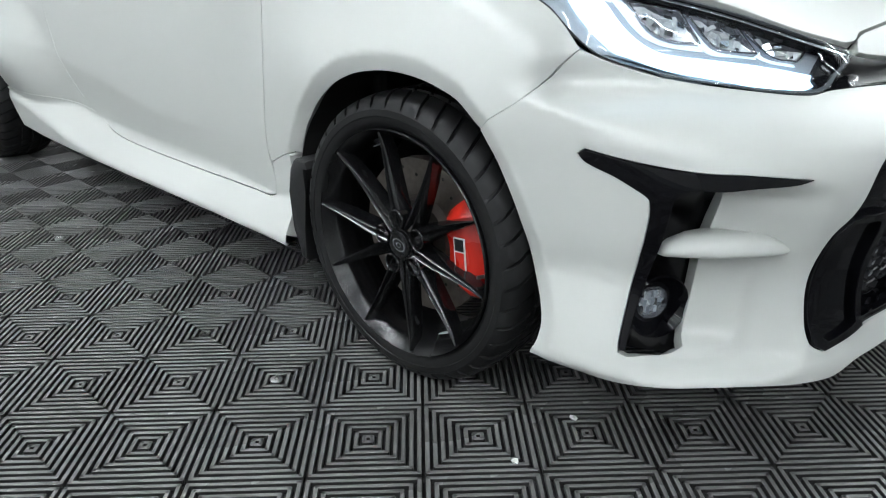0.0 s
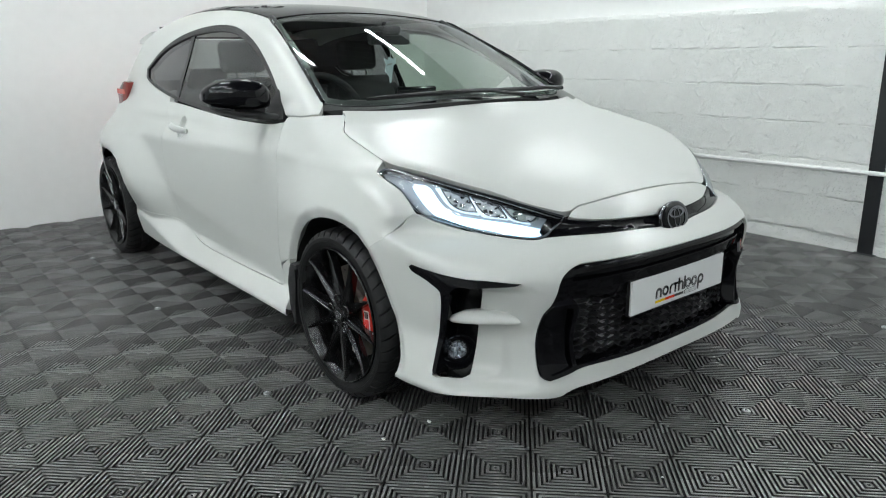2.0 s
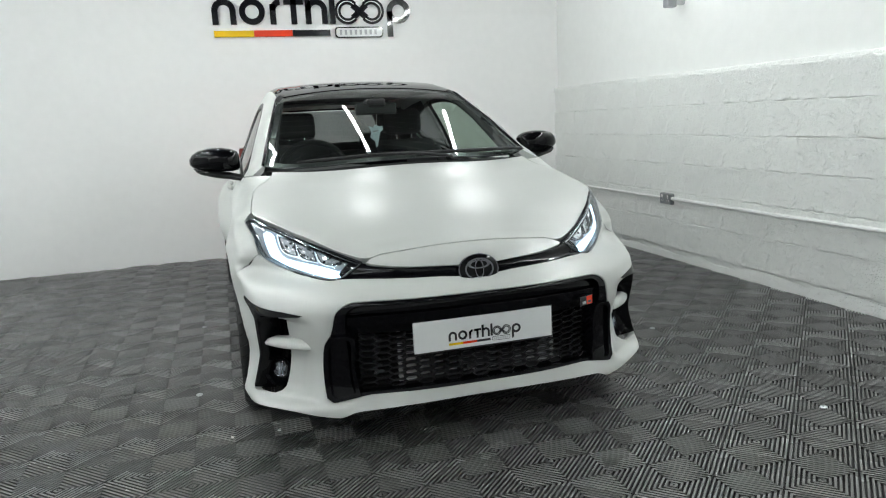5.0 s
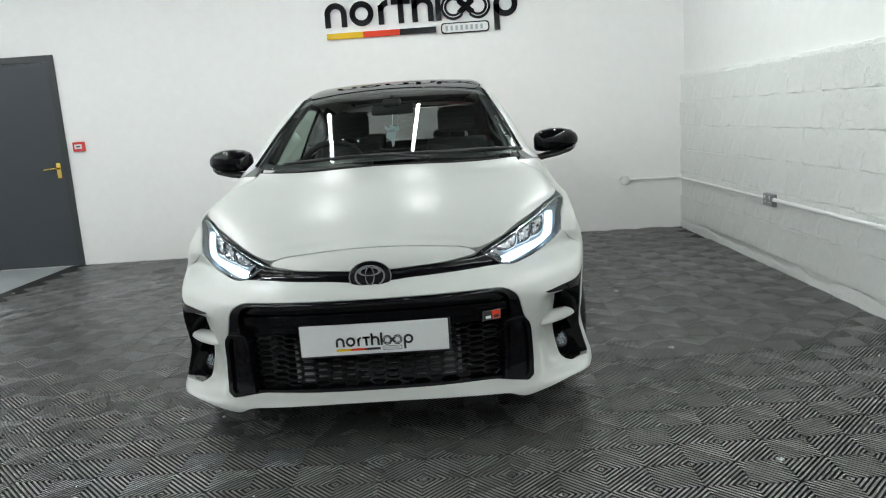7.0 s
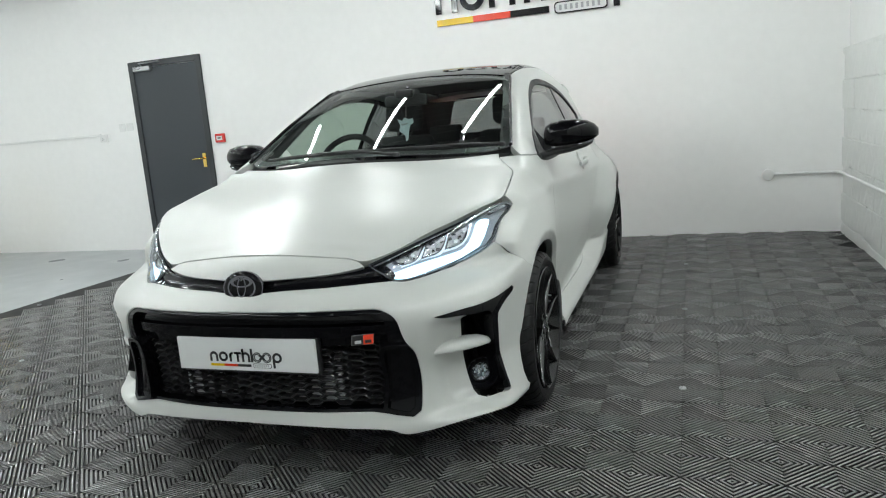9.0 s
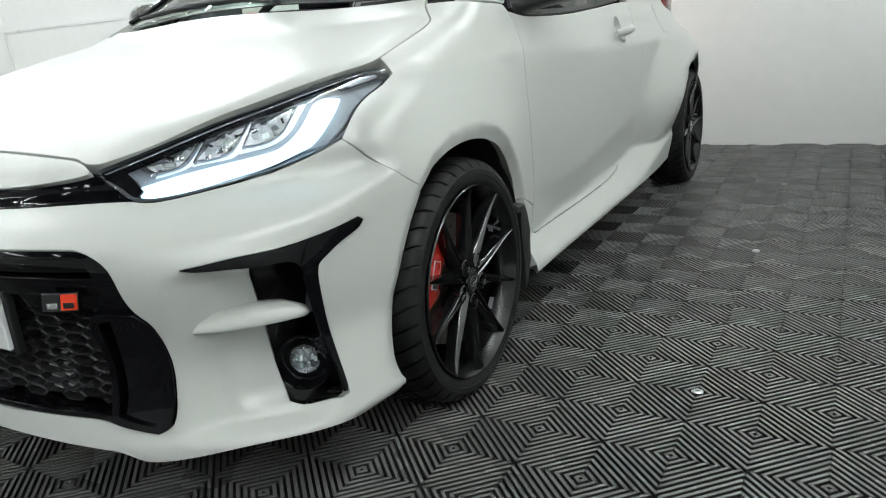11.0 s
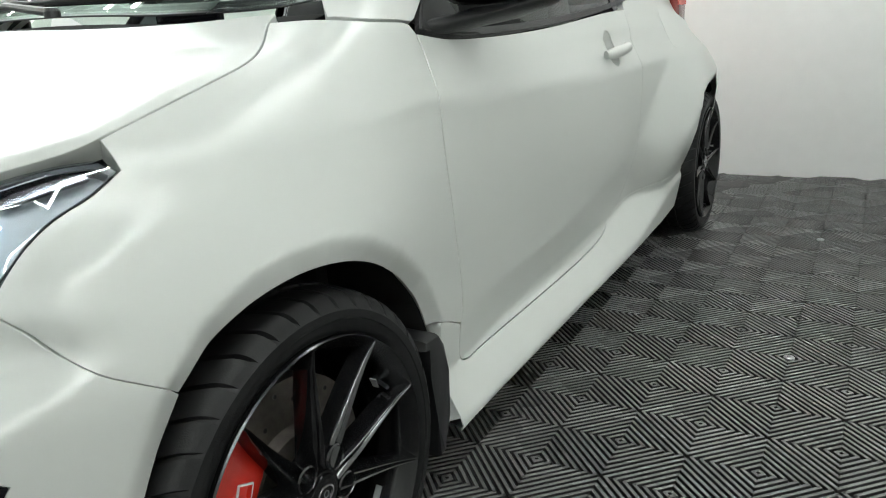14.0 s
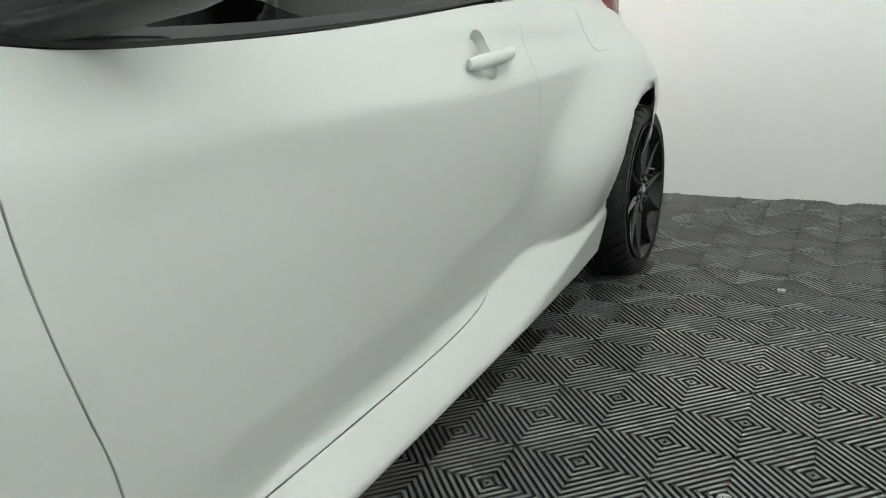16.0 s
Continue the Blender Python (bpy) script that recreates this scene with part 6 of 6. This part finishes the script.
ring = [(0.18 * math.cos(a), 0.18 * math.sin(a), 0) for a in np.linspace(0, 2 * math.pi, 41)[:-1]]
sw = part("steering_wheel", tube(ring, 0.016, 10, closed=True), M_SEAT, car, "black three-spoke steering wheel", m=wheel_m, smooth=60)
part("boss", revolve([(0.0, 0.02), (0.05, 0.015), (0.06, -0.02), (0.0, -0.03)], 20, "z"), M_BLACK, sw, smooth=40)
for a in (0, 180, 270):
    part("wheel_spoke", box((0.05, -0.018, -0.01), (0.172, 0.018, 0.004), 0.004), M_BLACK, sw, m=pose(0, 0, 0, 0, 0, a))


def seat(x, y, wide=0.25, rear=False):
    st = part("seat", box((x - wide, y - 0.30, 0.40), (x + wide, y + 0.22, 0.58), 0.05, 3), M_SEAT, car, "black cloth sports seat", smooth=60)
    b = box((-wide, -0.06, 0.0), (wide, 0.06, 0.55), 0.05, 3)
    bmesh.ops.scale(b, vec=(0.82, 0.9, 1), verts=[v for v in b.verts if v.co.z > 0.4])
    part("backrest", b, M_SEAT, st, m=pose(x, y + 0.17, 0.52, -14, 0, 0), smooth=60)
    h = box((-0.125, -0.045, 0.0), (0.125, 0.045, 0.17), 0.04, 3)
    part("headrest", h, M_SEAT, st, m=pose(x, y + 0.325, 1.085, -10, 0, 0), smooth=60)
    for dx in (-0.05, 0.05):
        part("headrest_post", tube([(x + dx, y + 0.30, 1.03), (x + dx, y + 0.325, 1.12)], 0.006), M_CHROME, st)
    for sx in (-1, 1):
        part("bolster", tube([(x + sx * wide * 0.9, y + 0.10, 0.58), (x + sx * wide * 0.98, y + 0.20, 0.80), (x + sx * wide * 0.82, y + 0.28, 1.0)], [0.05, 0.055, 0.03], 10), M_SEAT, st, smooth=70)


seat(-0.355, 1.32)
seat(0.355, 1.32)
part("rear_bench", box((-0.55, 1.98, 0.42), (0.55, 2.25, 0.60), 0.05, 3), M_SEAT, car, smooth=60)
part("rear_backrest", box((-0.56, 2.22, 0.58), (0.56, 2.36, 0.98), 0.05, 3), M_SEAT, car, smooth=60)
for x in (-0.3, 0.3):
    part("rear_headrest", box((x - 0.12, 2.26, 0.98), (x + 0.12, 2.36, 1.10), 0.03, 3), M_SEAT, car, smooth=60)
part("headlining", box((-0.47, 1.05, 1.335), (0.47, 2.55, 1.345)), M_SEAT, car, "dark headlining")
part("inner_floor", box((-0.70, 0.35, 0.27), (0.70, 2.5, 0.31)), M_SEAT, car)
for s in (-1, 1):
    part("door_card", box((s * 0.70 - 0.02, 0.50, 0.35), (s * 0.70 + 0.02, 2.2, 0.90), 0.015), M_DASH, car)
    p = [(s * 0.60, 0.42, 1.0), (s * 0.545, 0.75, 1.19), (s * 0.485, 1.03, 1.325)]
    part("pillar_lining", tube(p, 0.022, 10), M_DASH, car, smooth=60)
rv = part("inner_mirror", box((-0.115, 0.80, 1.215), (0.115, 0.83, 1.275), 0.012, 3), M_BLACK, car, "black interior mirror", smooth=60)
part("mirror_stalk", tube([(0, 0.83, 1.26), (0, 0.86, 1.30), (0, 0.85, 1.315)], 0.010), M_BLACK, rv)
part("camera_shroud", box((-0.05, 0.78, 1.255), (0.05, 0.90, 1.30), 0.012), M_BLACK, car, "black sensor shroud on the windscreen")
cord = part("hanging_card", prism([(-0.035, 0.055), (-0.01, 0.045), (0.0, 0.06), (0.03, 0.05), (0.045, 0.055), (0.048, 0.03), (0.03, 0.022), (0.022, -0.005), (0.012, -0.055), (0.002, -0.06), (-0.002, -0.028), (-0.03, -0.005), (-0.022, 0.022)], 0.002, pose(-0.015, 0.80, 1.10, 90, 0, 12)), M_CARD, car, "pale printed air freshener hanging from the mirror")
part("string", tube([(-0.005, 0.80, 1.155), (0.0, 0.805, 1.22)], 0.001, 5), M_WPVC, cord)
part("print_bar", prism([(-0.015, 0.02), (0.02, 0.026), (0.02, 0.034), (-0.015, 0.028)], 0.0028, pose(-0.015, 0.80, 1.10, 90, 0, 12)), M_GREYP, cord)

# ---- floor tiles and wall blocks, piece by piece ----
PITCH = 0.147
X0, Y0 = -1.249 + 8.5 * PITCH, 0.179 - PITCH


def tile_bars():
    """Ribs of one tile, two by two cells of slanting ribs round nested squares: each a (centre, length, angle)."""
    out = []
    side = PITCH * math.sqrt(2)
    n = 7
    step = side / 2 / n
    for cx, cy in ((0.0, 0.0), (PITCH, PITCH)):
        for k in range(n):
            d = step * (k + 0.5)
            for q in range(4):
                a = math.radians(45 + 90 * q)
                out.append((cx + d * math.cos(a), cy + d * math.sin(a), 2 * d + step * 0.30, a + math.pi / 2))
    return out, step


def tile_mesh():
    bars, step = tile_bars()
    v, f = [], []
    w, h, b = step * 0.26, 0.0, 0.0022
    for cx, cy, length, a in bars:
        ux, uy = math.cos(a), math.sin(a)
        L = length / 2
        i = len(v)
        for z, ww in ((-0.011, w + 0.0004), (h - 0.0008, w), (h, w - 0.0006)):
            for s, t in ((-1, -1), (1, -1), (1, 1), (-1, 1)):
                x, y = s * (L - (w - ww) * 0), t * ww
                v.append((cx + x * ux - y * uy, cy + x * uy + y * ux, z))
        for r in (0, 4):
            for k in range(4):
                f.append((i + r + k, i + r + (k + 1) % 4, i + r + 4 + (k + 1) % 4, i + r + 4 + k))
        f.append((i + 8, i + 9, i + 10, i + 11))
    return v, f


TV, TF = tile_mesh()
mat_thing = thing("floor_mat", "interlocking ribbed black plastic floor tiles laid as a mat", "floor mat", kind="structure")
y_lo, y_hi = -5.2, WY - 0.01
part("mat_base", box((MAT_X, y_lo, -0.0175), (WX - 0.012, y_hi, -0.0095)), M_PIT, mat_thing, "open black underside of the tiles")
tile_me = mesh_of("floor_tile", TV, TF, False)
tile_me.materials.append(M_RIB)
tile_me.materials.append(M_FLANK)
# Only rib tops keep the tile colour; the sides get the painted shade.
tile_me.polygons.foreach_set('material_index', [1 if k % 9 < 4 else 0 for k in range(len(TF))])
spots = []
size = 2 * PITCH
for i in range(-14, 10):
    for j in range(-18, 14):
        x, y = X0 + size * i, Y0 + size * j
        if x - PITCH < MAT_X - 0.02 or x + PITCH * 1.5 > WX + 0.16 or y + 1.5 * PITCH > y_hi + 0.2 or y - PITCH < y_lo:
            continue
        near = min(abs(x - 1.6), abs(x + 1.35)) + 0.35 * abs(y - 0.2) + (1.2 if -0.75 < x < 0.75 and y > -0.6 else 0)
        spots.append((near, x, y))
spots.sort()
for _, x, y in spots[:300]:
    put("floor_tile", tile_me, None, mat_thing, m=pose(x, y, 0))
rest = spots[300:]
arr = np.array(TV)
allv = np.concatenate([arr + (x, y, 0) for _, x, y in rest])
allf = (np.array(TF)[None] + (np.arange(len(rest)) * len(TV))[:, None, None]).reshape(-1, 4)
keep_v = allv[:, 1] <= y_hi
keep = keep_v[allf].all(1) & (allv[:, 0] <= WX - 0.012)[allf].all(1) & (allv[:, 0] >= MAT_X)[allf].all(1)
far_me = mesh_of("floor_tiles_rest", allv, allf[keep], False)
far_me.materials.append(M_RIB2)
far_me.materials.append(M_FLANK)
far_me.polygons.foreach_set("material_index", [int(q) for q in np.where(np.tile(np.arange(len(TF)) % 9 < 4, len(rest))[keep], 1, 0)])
ob = put("floor_tiles_rest", far_me, None, mat_thing, "ribbed black tiles further off")
ob["kind"] = "stuff"

# Round screw caps in the tile centres, and crumbs on the floor.
def screw_cap(x, y):
    ob = thing("screw_cap", "small round grey fixing cap set into a floor tile", "screw cap", "fixing caps in the floor", m=pose(x, y, 0.0))
    part("washer", revolve([(0.0, 0.003), (0.006, 0.003), (0.012, 0.0025), (0.0145, 0.001), (0.0145, -0.006)], 20, "z"), M_STEEL, ob, smooth=35)
    part("screw_head", revolve([(0.0, 0.0055), (0.004, 0.005), (0.005, 0.0032)], 12, "z"), M_CHROME, ob)


for i in (-23, -15, -7, 1, 9):
    for j in (-23, -15, -7, 1, 9, 17):
        if X0 + PITCH * i > MAT_X and (i + j) % 2 == 0 and not (i == 1 and j > -6):
            screw_cap(X0 + PITCH * i, Y0 + PITCH * j)
rng = random.Random(8)
for x, y in ((-0.715, -0.365), (-0.893, -0.359)) + tuple((rng.uniform(-2.2, 2.2), rng.uniform(-2.4, -0.9)) for _ in range(14)):
    b = bmesh.new()
    bmesh.ops.create_icosphere(b, subdivisions=1, radius=rng.uniform(0.002, 0.005) if y < -0.5 else 0.008)
    for v in b.verts:
        v.co = (v.co.x * rng.uniform(0.7, 1.5), v.co.y * rng.uniform(0.7, 1.5), v.co.z * 0.5 + 0.002)
    tagged(part("crumb", b, M_WPVC, None, m=pose(x, y, 0.0)), "tiny pale crumb of grit lying on the tiles", "crumb", "crumbs on the floor")

# Concrete blocks of the side wall.
wall = thing("wall_blocks", "courses of thickly white painted concrete blocks", "wall", kind="structure")
block_meshes = []


def drift(r, n, step, lo, hi):
    """n + 1 values that wander smoothly between lo and hi, with a new mark every few steps."""
    marks = [r.uniform(lo, hi) for _ in range(n // step + 3)]
    return [marks[i // step] + (marks[i // step + 1] - marks[i // step]) * (i % step) / step for i in range(n + 1)]


for k in range(8):
    r = random.Random(20 + k)
    b = bmesh.new()
    rows = [-0.1096, -0.1045, -0.095, -0.060, -0.020, 0.020, 0.060, 0.095, 0.1045, 0.1096]
    ny, nz = 26, len(rows) - 1
    # Paint bridges the joint in some stretches and leaves it open in others; mortar swells beside it.
    foot, head = drift(r, ny, 4, -0.010, 0.009), drift(r, ny, 4, -0.010, 0.009)
    bead_lo, bead_hi = drift(r, ny, 3, -0.0042, 0.0022), drift(r, ny, 3, -0.0036, 0.0022)
    wave_lo, wave_hi = drift(r, ny, 3, -0.005, 0.005), drift(r, ny, 3, -0.005, 0.005)
    face = [drift(r, ny, 5, -0.0016, 0.0016) for _ in rows]
    end_lo, end_hi = r.uniform(0.0, 0.0022), r.uniform(0.0, 0.0022)

    def sunk_by(i, j):
        d = face[j][i] + r.uniform(-0.0004, 0.0004)
        if j in (0, nz):
            d = max(0.0, (foot if j == 0 else head)[i]) + r.uniform(0, 0.0012)
        elif j in (1, nz - 1):
            d = (bead_lo if j == 1 else bead_hi)[i]
        if i == 0 or i == ny:
            d += end_lo if i == 0 else end_hi
        return d
    grid = [[b.verts.new((-0.0094 + sunk_by(i, j), -0.2212 + 0.4424 * i / ny + r.uniform(-0.003, 0.003) * (0 < i < ny), rows[j] + (wave_lo[i] if j < 3 else wave_hi[i] if j > nz - 3 else 0.0))) for j in range(nz + 1)] for i in range(ny + 1)]
    for i in range(ny):
        for j in range(nz):
            b.faces.new((grid[i][j], grid[i + 1][j], grid[i + 1][j + 1], grid[i][j + 1]))
    rim = [grid[i][0] for i in range(ny + 1)] + [grid[ny][j] for j in range(1, nz + 1)] + [grid[i][nz] for i in range(ny - 1, -1, -1)] + [grid[0][j] for j in range(nz - 1, 0, -1)]
    backs = [b.verts.new((0.055, v.co.y, v.co.z)) for v in rim]
    for i in range(len(rim)):
        b.faces.new((rim[i], rim[(i + 1) % len(rim)], backs[(i + 1) % len(rim)], backs[i]))
    for f in b.faces:
        f.smooth = True
    me = bpy.data.meshes.new("block")
    bmesh.ops.recalc_face_normals(b, faces=b.faces)
    b.to_mesh(me)
    b.free()
    me.set_sharp_from_angle(angle=radians(75))
    me.materials.append(M_BLOCK)
    block_meshes.append(me)
rng = random.Random(6)
course = 0.2205
for c in range(6):
    z = 0.085 + course * (c + 0.5)
    y = WY - 0.22 - (0.22 if c % 2 else 0.0)
    while y > YF + 0.3:
        put("block", block_meshes[rng.randrange(8)], None, wall, m=pose(WX + rng.uniform(-0.0010, 0.0010), y, z + rng.uniform(-0.0008, 0.0008), 0, 0, 0))
        y -= 0.4425
